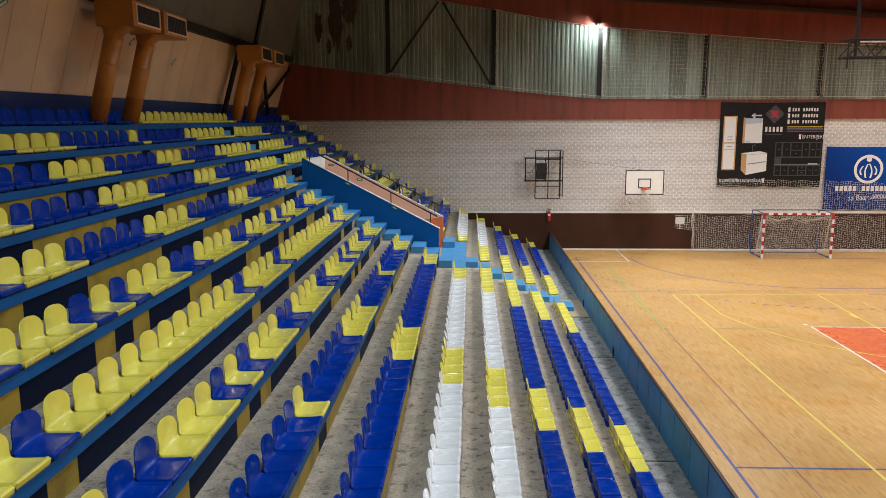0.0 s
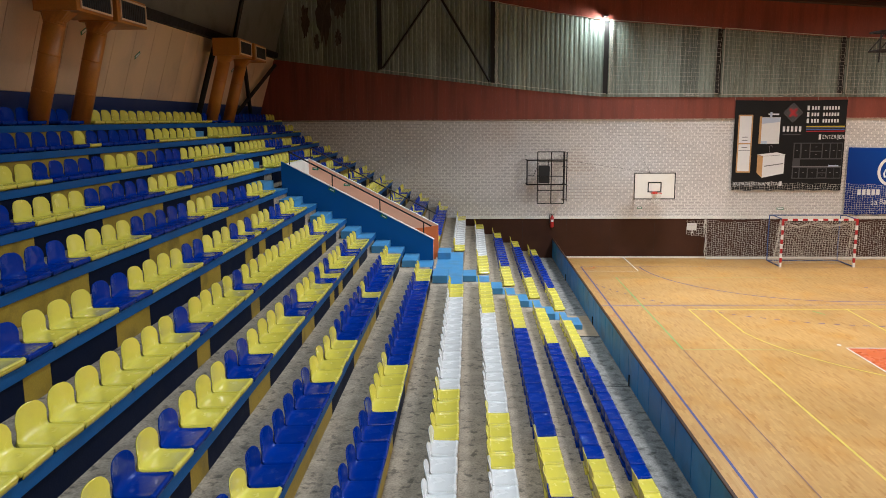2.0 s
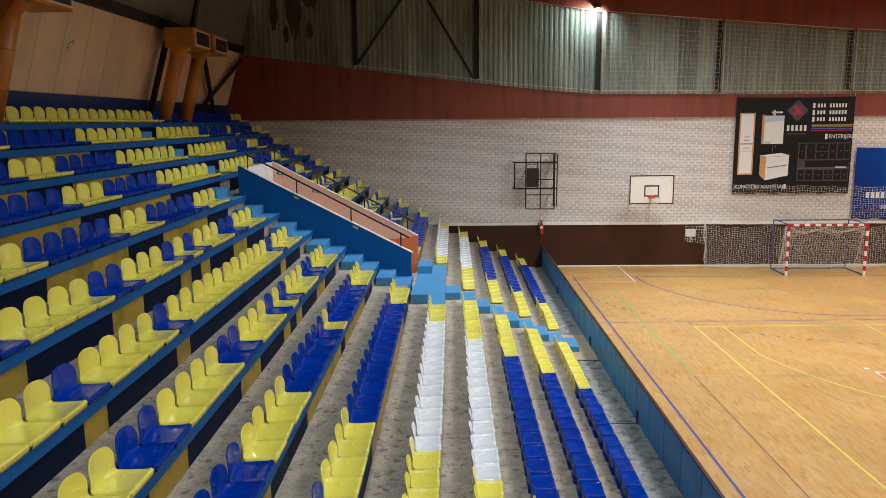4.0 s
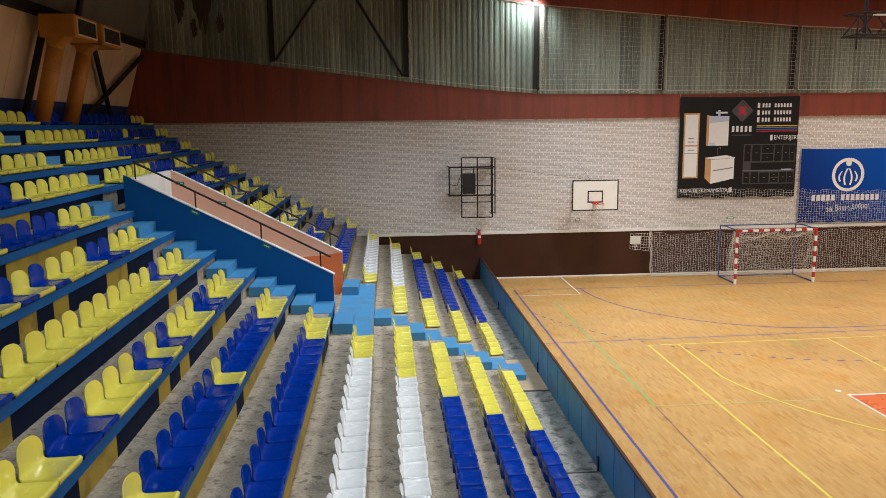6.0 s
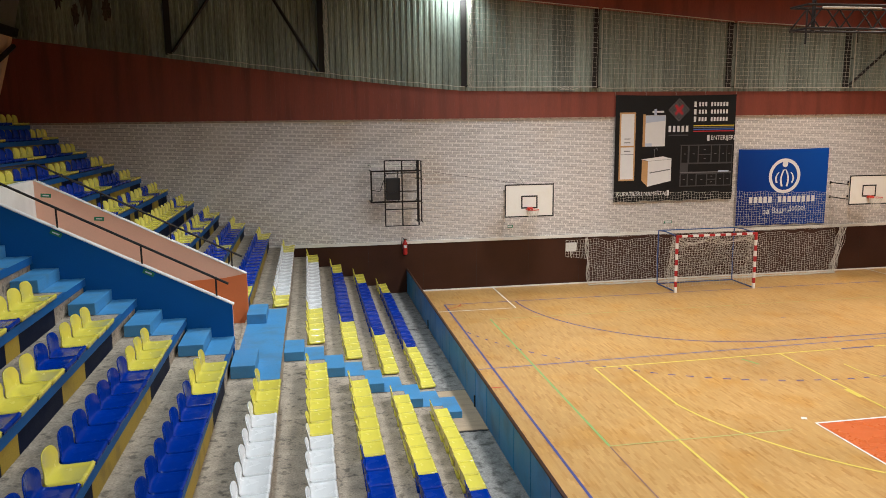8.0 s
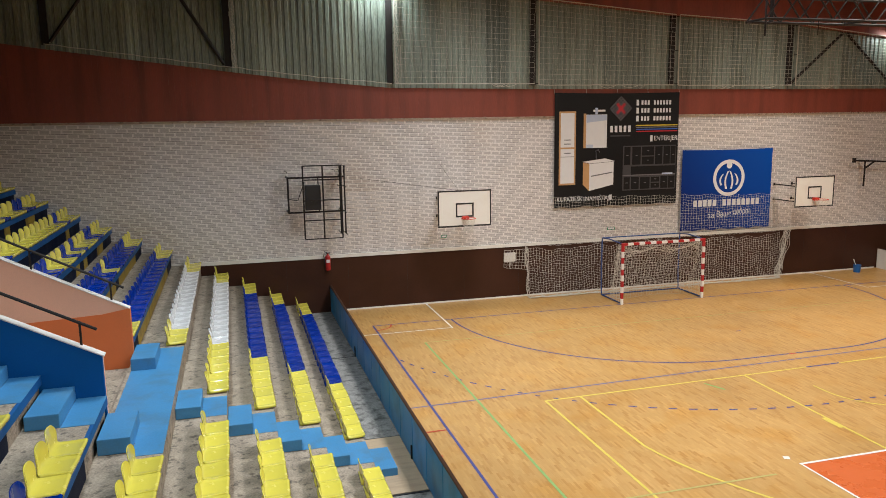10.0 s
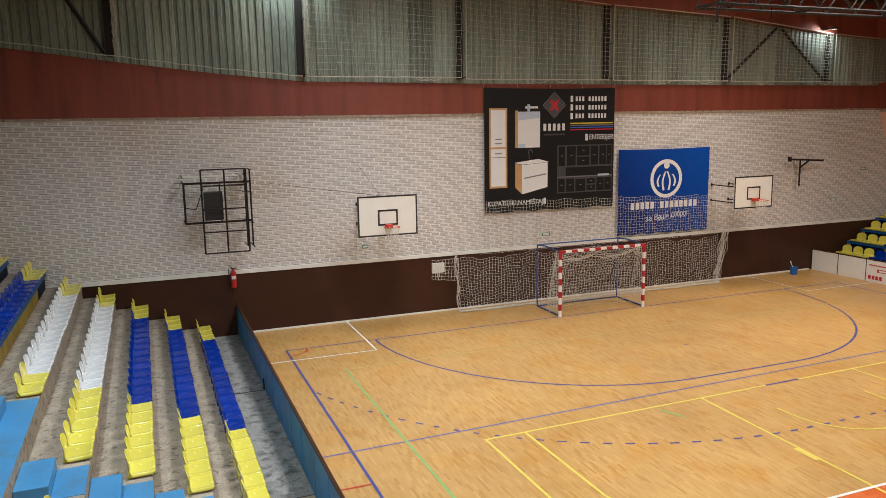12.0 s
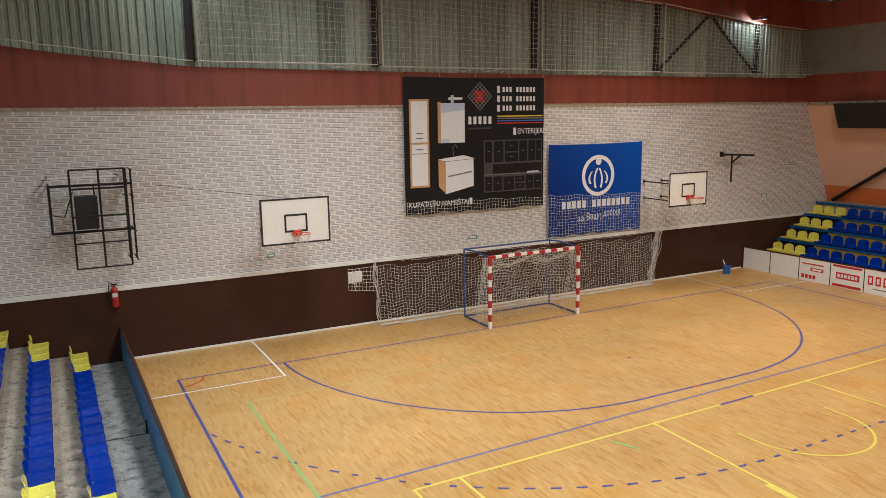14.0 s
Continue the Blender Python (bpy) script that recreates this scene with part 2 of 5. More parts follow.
def parquet():
    m = bpy.data.materials.new("sports_parquet")
    m.use_nodes = True
    nt = m.node_tree
    n, l = nt.nodes, nt.links
    b = n["Principled BSDF"]
    tc = n.new("ShaderNodeTexCoord")
    mp = n.new("ShaderNodeMapping")
    mp.inputs["Rotation"].default_value = (0, 0, radians(90))
    l.new(tc.outputs["Object"], mp.inputs["Vector"])
    br = n.new("ShaderNodeTexBrick")
    br.offset, br.offset_frequency = 0.37, 2
    br.inputs["Color1"].default_value, br.inputs["Color2"].default_value = (0, 0, 0, 1), (1, 1, 1, 1)
    br.inputs["Mortar"].default_value = (0.5, 0.5, 0.5, 1)
    br.inputs["Scale"].default_value = 1.0
    br.inputs["Mortar Size"].default_value = 0.0015
    br.inputs["Mortar Smooth"].default_value = 0.3
    br.inputs["Brick Width"].default_value, br.inputs["Row Height"].default_value = 0.27, 0.05
    l.new(mp.outputs[0], br.inputs["Vector"])
    ramp = n.new("ShaderNodeValToRGB")
    ramp.color_ramp.elements[0].color = (0.43, 0.223, 0.066, 1)
    ramp.color_ramp.elements[0].position = 0.0
    ramp.color_ramp.elements[1].color = (0.56, 0.333, 0.12, 1)
    for pos, tone in ((0.13, (0.475, 0.261, 0.084, 1)), (0.3, (0.5, 0.285, 0.097, 1)), (0.75, (0.52, 0.303, 0.106, 1))):
        ramp.color_ramp.elements.new(pos).color = tone
    l.new(br.outputs["Color"], ramp.inputs[0])
    mg = n.new("ShaderNodeMapping")
    mg.inputs["Scale"].default_value = (22, 1.2, 1)
    l.new(tc.outputs["Object"], mg.inputs["Vector"])
    grain = n.new("ShaderNodeTexNoise")
    grain.inputs["Scale"].default_value, grain.inputs["Detail"].default_value = 3.0, 6.0
    l.new(mg.outputs[0], grain.inputs["Vector"])
    wear = n.new("ShaderNodeTexNoise")
    wear.inputs["Scale"].default_value, wear.inputs["Detail"].default_value = 0.35, 6.0
    l.new(tc.outputs["Object"], wear.inputs["Vector"])

    def rng(src, a, c, lo, hi):
        r = n.new("ShaderNodeMapRange")
        r.inputs["From Min"].default_value, r.inputs["From Max"].default_value = a, c
        r.inputs["To Min"].default_value, r.inputs["To Max"].default_value = lo, hi
        l.new(src, r.inputs["Value"])
        return r.outputs["Result"]

    k = n.new("ShaderNodeMath")
    k.operation = "MULTIPLY"
    l.new(rng(grain.outputs["Fac"], 0.3, 0.7, 0.95, 1.05), k.inputs[0])
    l.new(rng(wear.outputs["Fac"], 0.3, 0.7, 0.88, 1.09), k.inputs[1])
    sc = n.new("ShaderNodeVectorMath")
    sc.operation = "SCALE"
    # amber patches where the old varnish is thicker
    patch = n.new("ShaderNodeTexNoise")
    patch.inputs["Scale"].default_value, patch.inputs["Detail"].default_value = 0.9, 7.0
    l.new(tc.outputs["Object"], patch.inputs["Vector"])
    amber = n.new("ShaderNodeMix")
    amber.data_type, amber.blend_type = "RGBA", "MULTIPLY"
    l.new(rng(patch.outputs["Fac"], 0.5, 0.68, 0.0, 1.0), amber.inputs[0])
    l.new(ramp.outputs[0], amber.inputs[6])
    amber.inputs[7].default_value = (0.97, 0.88, 0.69, 1)
    l.new(amber.outputs[2], sc.inputs[0])
    l.new(k.outputs[0], sc.inputs["Scale"])
    l.new(sc.outputs[0], b.inputs["Base Color"])
    l.new(rng(wear.outputs["Fac"], 0.3, 0.7, 0.3, 0.42), b.inputs["Roughness"])
    b.inputs["Specular IOR Level"].default_value = 0.4
    bp = n.new("ShaderNodeBump")
    bp.inputs["Strength"].default_value, bp.inputs["Distance"].default_value = 0.08, 0.003
    l.new(br.outputs["Fac"], bp.inputs["Height"])
    bp.invert = True
    l.new(bp.outputs[0], b.inputs["Normal"])
    return m


M_WOOD = parquet()


# ---- mesh helpers ----
def add_box(bm, lo, hi):
    x0, y0, z0 = lo
    x1, y1, z1 = hi
    v = [bm.verts.new(p) for p in ((x0, y0, z0), (x1, y0, z0), (x1, y1, z0), (x0, y1, z0), (x0, y0, z1), (x1, y0, z1), (x1, y1, z1), (x0, y1, z1))]
    for f in ((3, 2, 1, 0), (4, 5, 6, 7), (0, 1, 5, 4), (1, 2, 6, 5), (2, 3, 7, 6), (3, 0, 4, 7)):
        bm.faces.new([v[i] for i in f])


def add_bevel_box(bm, lo, hi, r=0.01):
    b2 = bmesh.new()
    add_box(b2, lo, hi)
    bmesh.ops.bevel(b2, geom=b2.edges[:], offset=r, segments=2, affect="EDGES", profile=0.6)
    tmp = bpy.data.meshes.new("tmp")
    b2.to_mesh(tmp)
    b2.free()
    bm.from_mesh(tmp)
    bpy.data.meshes.remove(tmp)


def add_tube(bm, a, b, r, n=8, r2=None):
    a, b = Vector(a), Vector(b)
    d = (b - a).normalized()
    u = d.orthogonal().normalized()
    w = d.cross(u)
    rings = []
    for p, rad in ((a, r), (b, r if r2 is None else r2)):
        rings.append([bm.verts.new(p + rad * (math.cos(2 * math.pi * i / n) * u + math.sin(2 * math.pi * i / n) * w)) for i in range(n)])
    for i in range(n):
        bm.faces.new((rings[0][i], rings[0][(i + 1) % n], rings[1][(i + 1) % n], rings[1][i]))
    bm.faces.new(rings[0][::-1])
    bm.faces.new(rings[1])


def add_path(bm, pts, r, n=6):
    pts = [Vector(p) for p in pts]
    rings = []
    for i, p in enumerate(pts):
        d = (pts[min(i + 1, len(pts) - 1)] - pts[max(i - 1, 0)]).normalized()
        u = d.cross(Vector((0.13, 0.21, 0.97))).normalized()
        w = d.cross(u)
        rings.append([bm.verts.new(p + r * (math.cos(2 * math.pi * k / n) * u + math.sin(2 * math.pi * k / n) * w)) for k in range(n)])
    for a, b in zip(rings, rings[1:]):
        for k in range(n):
            bm.faces.new((a[k], a[(k + 1) % n], b[(k + 1) % n], b[k]))
    bm.faces.new(rings[0][::-1])
    bm.faces.new(rings[-1])


def add_prism(bm, profile, axis, lo, hi):
    """A polygon pulled along an axis; profile in the two other axes, in x, y, z order."""
    def place(p, t):
        q = list(p)
        q.insert("xyz".index(axis), t)
        return q
    a = [bm.verts.new(place(p, lo)) for p in profile]
    b = [bm.verts.new(place(p, hi)) for p in profile]
    k = len(profile)
    for i in range(k):
        bm.faces.new((a[i], a[(i + 1) % k], b[(i + 1) % k], b[i]))
    bm.faces.new(a[::-1])
    bm.faces.new(b)
    bmesh.ops.recalc_face_normals(bm, faces=bm.faces[:])


def mesh_of(name, bm, material, smooth=False):
    me = bpy.data.meshes.new(name)
    bmesh.ops.recalc_face_normals(bm, faces=bm.faces[:])
    bm.to_mesh(me)
    bm.free()
    me.materials.append(material)
    if smooth:
        me.shade_smooth()
    return me


def part(name, bm, material, parent=None, label="", smooth=False):
    ob = new(name, mesh_of(name, bm, material, smooth))
    if parent:
        ob.parent = parent
    return tagged(ob, label)


def boxpart(name, lo, hi, material, parent=None, label="", r=0.0):
    bm = bmesh.new()
    if r:
        add_bevel_box(bm, lo, hi, r)
    else:
        add_box(bm, lo, hi)
    return part(name, bm, material, parent, label)


def thing(name, label, category, group="", kind=""):
    ob = new(name)
    return tagged(ob, label, category, group, kind)


# ---- plan ----
WALL = 34.28                      # inner face of the end wall
BACK = -14.0                      # the hall's other end
CX = 15.275                       # middle of the court
TIERS = [("b3", 3.46, 0.305), ("b2", 2.65, 0.69), ("b1", 1.85, 1.085), ("W2", 1.06, 1.475), ("W1", 0.265, 1.855)]
TIERS += [(n, -0.56 - 0.828 * i, z) for i, (n, z) in enumerate(zip("ABCDEFGHIJ", (2.305, 2.7, 3.1, 3.512, 3.945, 4.387, 4.84, 5.275, 5.75, 6.21)))]
VOM0, VOM1 = 21.15, 24.15          # the entrance way through the stand
FENCE = 4.3

# ---- floor ----
bm = bmesh.new()
add_box(bm, (FENCE + 0.03, BACK, -0.2), (32.0, WALL + 0.05, 0.0))
tagged(part("floor", bm, M_WOOD), "varnished light oak strip parquet sports floor", "floor", kind="structure")
bm = bmesh.new()
add_box(bm, (3.3, BACK, -0.25), (FENCE + 0.03, WALL + 0.05, -0.012))
apron = tagged(part("floor_apron", bm, M_APRON), "worn grey concrete walkway below the stand", "floor", kind="structure")
for y in (29.17, 17.17, 10.9, 4.6):
    boxpart("joint", (3.46, y - 0.02, -0.03), (FENCE - 0.01, y + 0.02, -0.006), M_BLACK, apron, "dark open joint")
boxpart("plywood_sheet", (3.5, 21.38, -0.012), (FENCE - 0.03, 23.7, 0.006), M_PLY, apron, "pale plywood sheet")
boxpart("joint", (3.46, 21.33, -0.03), (FENCE - 0.01, 21.375, -0.003), M_BLACK, apron)
boxpart("joint", (3.46, 23.71, -0.03), (FENCE - 0.01, 23.75, -0.004), M_BLACK, apron)



def line_strip(name, pts, w, material, label, closed=False, dash=None, z=0.003):
    """A painted line along a row of points."""
    bm = bmesh.new()
    pts = [Vector((*p, 0)) for p in pts]
    if dash:
        on, off = dash
        runs, d, cur = [], 0.0, []
        step = 0.05
        flat = []
        for a, b in zip(pts, pts[1:]):
            k = max(1, int((b - a).length / step))
            flat += [a.lerp(b, i / k) for i in range(k)]
        for a, b in zip(flat, flat[1:]):
            if d % (on + off) < on:
                cur.append(a)
            elif cur:
                runs.append(cur)
                cur = []
            d += (b - a).length
        runs = [r for r in runs if len(r) > 1]
    else:
        runs = [pts]
    for run in runs:
        left, right = [], []
        for i, p in enumerate(run):
            d = (run[min(i + 1, len(run) - 1)] - run[max(i - 1, 0)]).normalized()
            nrm = Vector((-d.y, d.x, 0)) * w / 2
            left.append(bm.verts.new((p + nrm) + Vector((0, 0, z))))
            right.append(bm.verts.new((p - nrm) + Vector((0, 0, z))))
        for i in range(len(run) - 1):
            bm.faces.new((right[i], right[i + 1], left[i + 1], left[i]))
    ob = part(name, bm, material)
    return tagged(ob, label, "court line", "court markings", "structure")


def arc(cx, cy, r, a0, a1, k=40, ry=None):
    ry = ry or r
    return [(cx + r * math.cos(radians(a0 + (a1 - a0) * i / k)), cy + ry * math.sin(radians(a0 + (a1 - a0) * i / k))) for i in range(k + 1)]


GY = 31.99
SEVEN = CX - 0.44


def base_y(x):
    """The basketball base line, painted a little out of square."""
    return 24.56 + 0.02 * (x - 7.775)


hb = "blue painted handball line on the parquet"
line_strip("line_blue_side", [(CX - 10, GY + 0.03), (CX - 10, -8)], 0.055, M_LBL, hb)
line_strip("line_blue_side", [(CX + 10, GY + 0.03), (CX + 10, -8)], 0.055, M_LBL, hb, z=0.0032)
line_strip("line_blue_goal", [(CX - 10, GY), (CX + 10, GY)], 0.05, M_LBL, hb, z=0.0036)
line_strip("line_blue_area", arc(CX - 1.5, GY, 6, 180, 270, ry=6.25) + arc(CX + 1.5, GY, 6, 270, 360, ry=6.25), 0.055, M_LBL, hb, z=0.0034)
dash9 = [p for p in arc(CX - 1.5, GY, 9.1, 202, 270, 60, ry=9.45) + arc(CX + 1.5, GY, 9.1, 270, 338, 60, ry=9.45)]
line_strip("line_blue_dashed", dash9, 0.05, M_LBL, "blue dashed free throw line on the parquet", dash=(0.21, 0.21), z=0.0038)
line_strip("line_blue_cross", [(4.6, 25.05), (CX + 10.6, 25.6)], 0.045, M_LBF, hb, z=0.004)
line_strip("line_blue_half", [(CX - 10, 10.65), (CX + 10, 10.65)], 0.055, M_LBL, hb, z=0.0042)
line_strip("line_blue_seven", [(SEVEN, base_y(SEVEN)), (SEVEN + 1.0, base_y(SEVEN + 1.0))], 0.055, M_LBL, hb, z=0.006)
line_strip("line_blue_keeper", [(SEVEN + 0.42, 28.0), (SEVEN + 0.57, 28.0)], 0.05, M_LBL, hb, z=0.006)
line_strip("line_red_corner", arc(CX - 10, GY, 0.55, 270, 360, 12), 0.05, M_LRE, "red corner arc on the parquet", z=0.005)
line_strip("line_red_mark", [(CX - 0.1, GY - 6.27), (CX + 0.1, GY - 6.27)], 0.06, M_LRE, "short red mark on the parquet", z=0.0062)
line_strip("line_red_mark", [(CX - 10.56, 23.69), (CX - 10.03, 23.69)], 0.05, M_LRE, "short red mark on the parquet", z=0.0062)
line_strip("line_red_mark", [(CX - 10.6, 22.55), (CX - 10.42, 22.55)], 0.05, M_LRE, "short red mark on the parquet", z=0.0062)
yl = "yellow painted basketball line on the parquet"
BY = 24.56
line_strip("line_yellow_base", [(CX - 7.5, base_y(CX - 7.5)), (CX + 7.5, base_y(CX + 7.5))], 0.055, M_LYE, yl, z=0.0044)
line_strip("line_yellow_side", [(CX - 7.5, BY + 0.025), (CX - 7.5, -3.4)], 0.055, M_LYE, yl, z=0.0046)
line_strip("line_yellow_side", [(CX + 7.5, base_y(CX + 7.5) + 0.025), (CX + 7.5, -3.4)], 0.055, M_LYE, yl, z=0.0046)
three = [(CX - 6.65, base_y(CX - 6.65))] + arc(CX, BY - 1.575, 6.75, 190, 350, 50) + [(CX + 6.65, base_y(CX + 6.65))]
line_strip("line_yellow_three", three, 0.055, M_LYE, yl, z=0.0048)
for sx in (-1, 1):
    line_strip("line_yellow_key", [(CX + sx * 2.29, base_y(CX + sx * 2.29)), (CX + sx * 2.5, BY - 5.8)], 0.055, M_LYE, yl, z=0.005)
line_strip("line_yellow_block", [(CX - 2.46, 21.92), (CX - 2.47, 21.4)], 0.1, M_LYE, yl, z=0.0052)
line_strip("line_yellow_arc", [(CX - 1.25, BY - 1.0)] + arc(CX, BY - 1.4, 1.25, 180, 360, 20) + [(CX + 1.25, BY - 1.0)], 0.05, M_LYE, yl, z=0.0054)
gl = "green painted line on the parquet"
line_strip("line_green_long", [(6.35, 29.77), (6.35, 20.1)], 0.055, M_LGR, gl, z=0.0056)
line_strip("line_green_cross", [(6.32, 29.77), (24.4, 29.77)], 0.04, M_LGF, gl, z=0.0058)
line_strip("line_green_cross", [(6.32, 20.1), (10.2, 20.1)], 0.045, M_LGF, gl, z=0.0058)
line_strip("line_dark_long", [(6.35, 20.07), (6.35, 2.0)], 0.025, M_LDK, "thin worn dark line on the parquet", z=0.0057)
line_strip("line_green_mark", [(11.75, 24.45), (11.95, 23.95)], 0.06, M_LGR, gl, z=0.006)
wl = "white painted line on the parquet"
line_strip("line_white_box", [(7.53, WALL), (7.53, 31.03), (FENCE + 0.05, 31.03)], 0.06, M_LWH, wl, z=0.0064)
line_strip("line_white_box", [(23.3, WALL), (23.3, 31.4), (26.4, 31.4)], 0.06, M_LWH, wl, z=0.0064)
line_strip("line_white_mark", [(10.76, 20.61), (10.86, 20.56)], 0.12, M_LWH, wl, z=0.0064)
bm = bmesh.new()
add_box(bm, (10.88, 14.4, -0.01), (19.6, 20.3, 0.0025))
tagged(part("orange_field", bm, M_KEY), "glossy orange painted field on the parquet", "court marking", "court markings", "structure")
line_strip("line_white_field", [(10.88, 14.4), (10.88, 20.3), (19.6, 20.3), (19.6, 14.4)], 0.07, M_LWH, wl, z=0.0066)

# ---- end wall ----
BX0, BX1 = -9.4, 31.6
BZ0, BZ1 = 1.915, 6.22
bm = bmesh.new()
add_box(bm, (BX0, WALL, -0.2), (BX1, WALL + 0.3, 14.0))
wall_end = tagged(part("wall_north", bm, M_MORT), "painted brick end wall of the sports hall with white mortar joints", "wall", kind="structure")

# brown panelling below, with its pale ledge
bm = bmesh.new()
add_box(bm, (-0.2, WALL - 0.035, -0.05), (BX1, WALL - 0.002, 1.795))
tagged(part("wall_panelling", bm, M_BROWN), "dark brown smooth wall panelling with a dull sheen", "wall panel", kind="structure")
for i in range(16):
    x = 0.9 + i * 2.0
    boxpart("panel_seam", (x, WALL - 0.037, 0), (x + 0.006, WALL - 0.034, 1.795), M_BLACK, bpy.data.objects["wall_panelling"])
bm = bmesh.new()
add_bevel_box(bm, (-0.25, WALL - 0.07, 1.796), (BX1, WALL - 0.002, 1.913), 0.008)
tagged(part("wall_ledge", bm, M_WPAINT), "cream painted ledge above the brown panelling", "trim", kind="structure")
bm = bmesh.new()
add_box(bm, (FENCE + 0.04, WALL - 0.06, 0.0), (26.4, WALL - 0.036, 0.05))
tagged(part("baseboard", bm, M_WPAINT), "pale narrow skirting board", "trim", kind="structure")

# red boarded band, its upper edge higher over the stand
LOWEDGE = [(-9.4, 9.2), (-7.7, 9.0), (-3.5, 8.45), (1.48, 7.84), (4.0, 7.56), (6.45, 7.35), (11.34, 7.3), (21.6, 7.27), (31.6, 7.27)]
UPEDGE = [(-9.4, 13.2), (1.43, 11.35), (3.84, 10.9), (6.41, 10.5), (11.54, 10.1), (16.33, 9.72), (21.6, 9.5), (26.4, 9.04), (31.6, 8.8)]


def edge_at(edge, x):
    for (a, za), (b, zb) in zip(edge, edge[1:]):
        if a <= x <= b:
            return za + (zb - za) * (x - a) / (b - a)
    return edge[-1][1]


def boards(name, lower, upper, x0, x1, step, y0, y1, label):
    """Upright tongue and groove boards with small gaps between them."""
    bm = bmesh.new()
    for a, b in zip(range(int(x0), int(x1)), range(int(x0) + 1, int(x1) + 1)):
        bm.faces.new([bm.verts.new(p) for p in ((a, y1 - 0.002, lower(a)), (b, y1 - 0.002, lower(b)), (b, y1 - 0.002, upper(b)), (a, y1 - 0.002, upper(a)))])
    whole = tagged(part(name, bm, M_CEIL), label, "wall panel", kind="structure")
    x = x0
    rnd = random.Random(5)
    while x < x1 - 1e-6:
        e = min(x + step - 0.0015, x1)
        yy = y0 + rnd.uniform(0, 0.004)
        bm = bmesh.new()
        pts = [(x, lower(x)), (e, lower(e)), (e, upper(e)), (x, upper(x))]
        a = [bm.verts.new((p[0], yy, p[1])) for p in pts]
        b = [bm.verts.new((p[0], y1, p[1])) for p in pts]
        bm.faces.new(a)
        for i in range(4):
            bm.faces.new((a[i], b[i], b[(i + 1) % 4], a[(i + 1) % 4]))
        part("board", bm, M_RED, whole)
        x += step
    return whole


boards("red_band", lambda x: BZ1 + 0.06, lambda x: edge_at(LOWEDGE, x), BX0, BX1, 0.16, WALL - 0.06, WALL - 0.004, "red-brown stained upright boarding with dark streaks")
bm = bmesh.new()
add_box(bm, (BX0, WALL - 0.05, BZ1 - 0.005), (BX1, WALL - 0.004, BZ1 + 0.058))
tagged(part("band_sill", bm, M_CONC), "weathered grey sill strip above the brickwork", "trim", kind="structure")
boards("red_fascia", lambda x: edge_at(UPEDGE, x), lambda x: 13.6, BX0, BX1, 0.16, WALL - 0.3, WALL - 0.004, "red-brown stained upright boarding under the roof")
bm = bmesh.new()
for (a, za), (b, zb) in zip([(1.0, 12.1), (6.94, 11.68)], [(6.94, 11.68), (29.5, 10.1)]):
    v = []
    for x, z in ((a, za), (b, zb)):
        v.append([bm.verts.new(p) for p in ((x, WALL - 0.75, z), (x, WALL - 0.31, z), (x, WALL - 0.31, z + 0.16), (x, WALL - 0.75, z + 0.16))])
    for i in range(4):
        bm.faces.new((v[0][i], v[0][(i + 1) % 4], v[1][(i + 1) % 4], v[1][i]))
    bm.faces.new(v[0])
    bm.faces.new(v[1])
tagged(part("roof_beam", bm, M_CEIL), "dark red-brown roof edge beam", "beam", kind="structure")

# translucent corrugated band
POSTS = [-8.6, -3.5, 1.48, 6.45, 11.36, 16.66, 21.62, 26.5, 31.6]
bm = bmesh.new()
add_box(bm, (BX0, WALL - 0.02, 7.0), (BX1, WALL - 0.003, 13.0))
band = tagged(part("window_band", bm, M_TORN), "band of grimy translucent corrugated sheets high in the end wall", "window band", kind="structure")


def sheet(x0, x1):
    bm = bmesh.new()
    pitch = 0.2
    k = max(2, int(round((x1 - x0) / pitch)))
    xs = []
    for i in range(k):
        a = x0 + (x1 - x0) * i / k
        w = (x1 - x0) / k
        xs += [(a, 0.0), (a + 0.3 * w, 0.0), (a + 0.42 * w, 0.035), (a + 0.88 * w, 0.035)]
    xs.append((x1, 0.0))
    lo = [bm.verts.new((x, WALL - 0.07 - d, edge_at(LOWEDGE, x) - 0.1)) for x, d in xs]
    hi = [bm.verts.new((x, WALL - 0.07 - d, edge_at(UPEDGE, x) + 0.2)) for x, d in xs]
    for i in range(len(xs) - 1):
        bm.faces.new((lo[i], lo[i + 1], hi[i + 1], hi[i]))
    return part("corrugated_sheet", bm, M_GLAZ, band)


for a, b in zip(POSTS, POSTS[1:]):
    k = 6
    for i in range(k):
        sheet(a + (b - a) * i / k, a + (b - a) * (i + 1) / k - 0.004)
for x in POSTS[1:-1]:
    bm = bmesh.new()
    z0, z1 = edge_at(LOWEDGE, x) - 0.3, edge_at(UPEDGE, x) + 0.5
    add_box(bm, (x - 0.1, WALL - 0.2, z0 + 0.32), (x + 0.1, WALL - 0.12, z1))
    add_box(bm, (x - 0.02, WALL - 0.13, z0 + 0.32), (x + 0.02, WALL - 0.106, z1))
    tagged(part("window_post", bm, M_STEEL), "dark steel post in front of the corrugated sheets", "post", "window posts", "structure")
for a, b in ((POSTS[1], POSTS[2]), (POSTS[6], POSTS[7])):
    m = (a + b) / 2
    for x in (a, b):
        bm = bmesh.new()
        add_tube(bm, (x + (0.12 if x < m else -0.12), WALL - 0.16, edge_at(LOWEDGE, x) + 0.1), (m + (-0.1 if x < m else 0.1), WALL - 0.16, edge_at(UPEDGE, m) - 0.05), 0.055, 6)
        tagged(part("window_brace", bm, M_STEEL), "dark steel diagonal brace in front of corrugated sheets", "brace", "window braces", "structure")
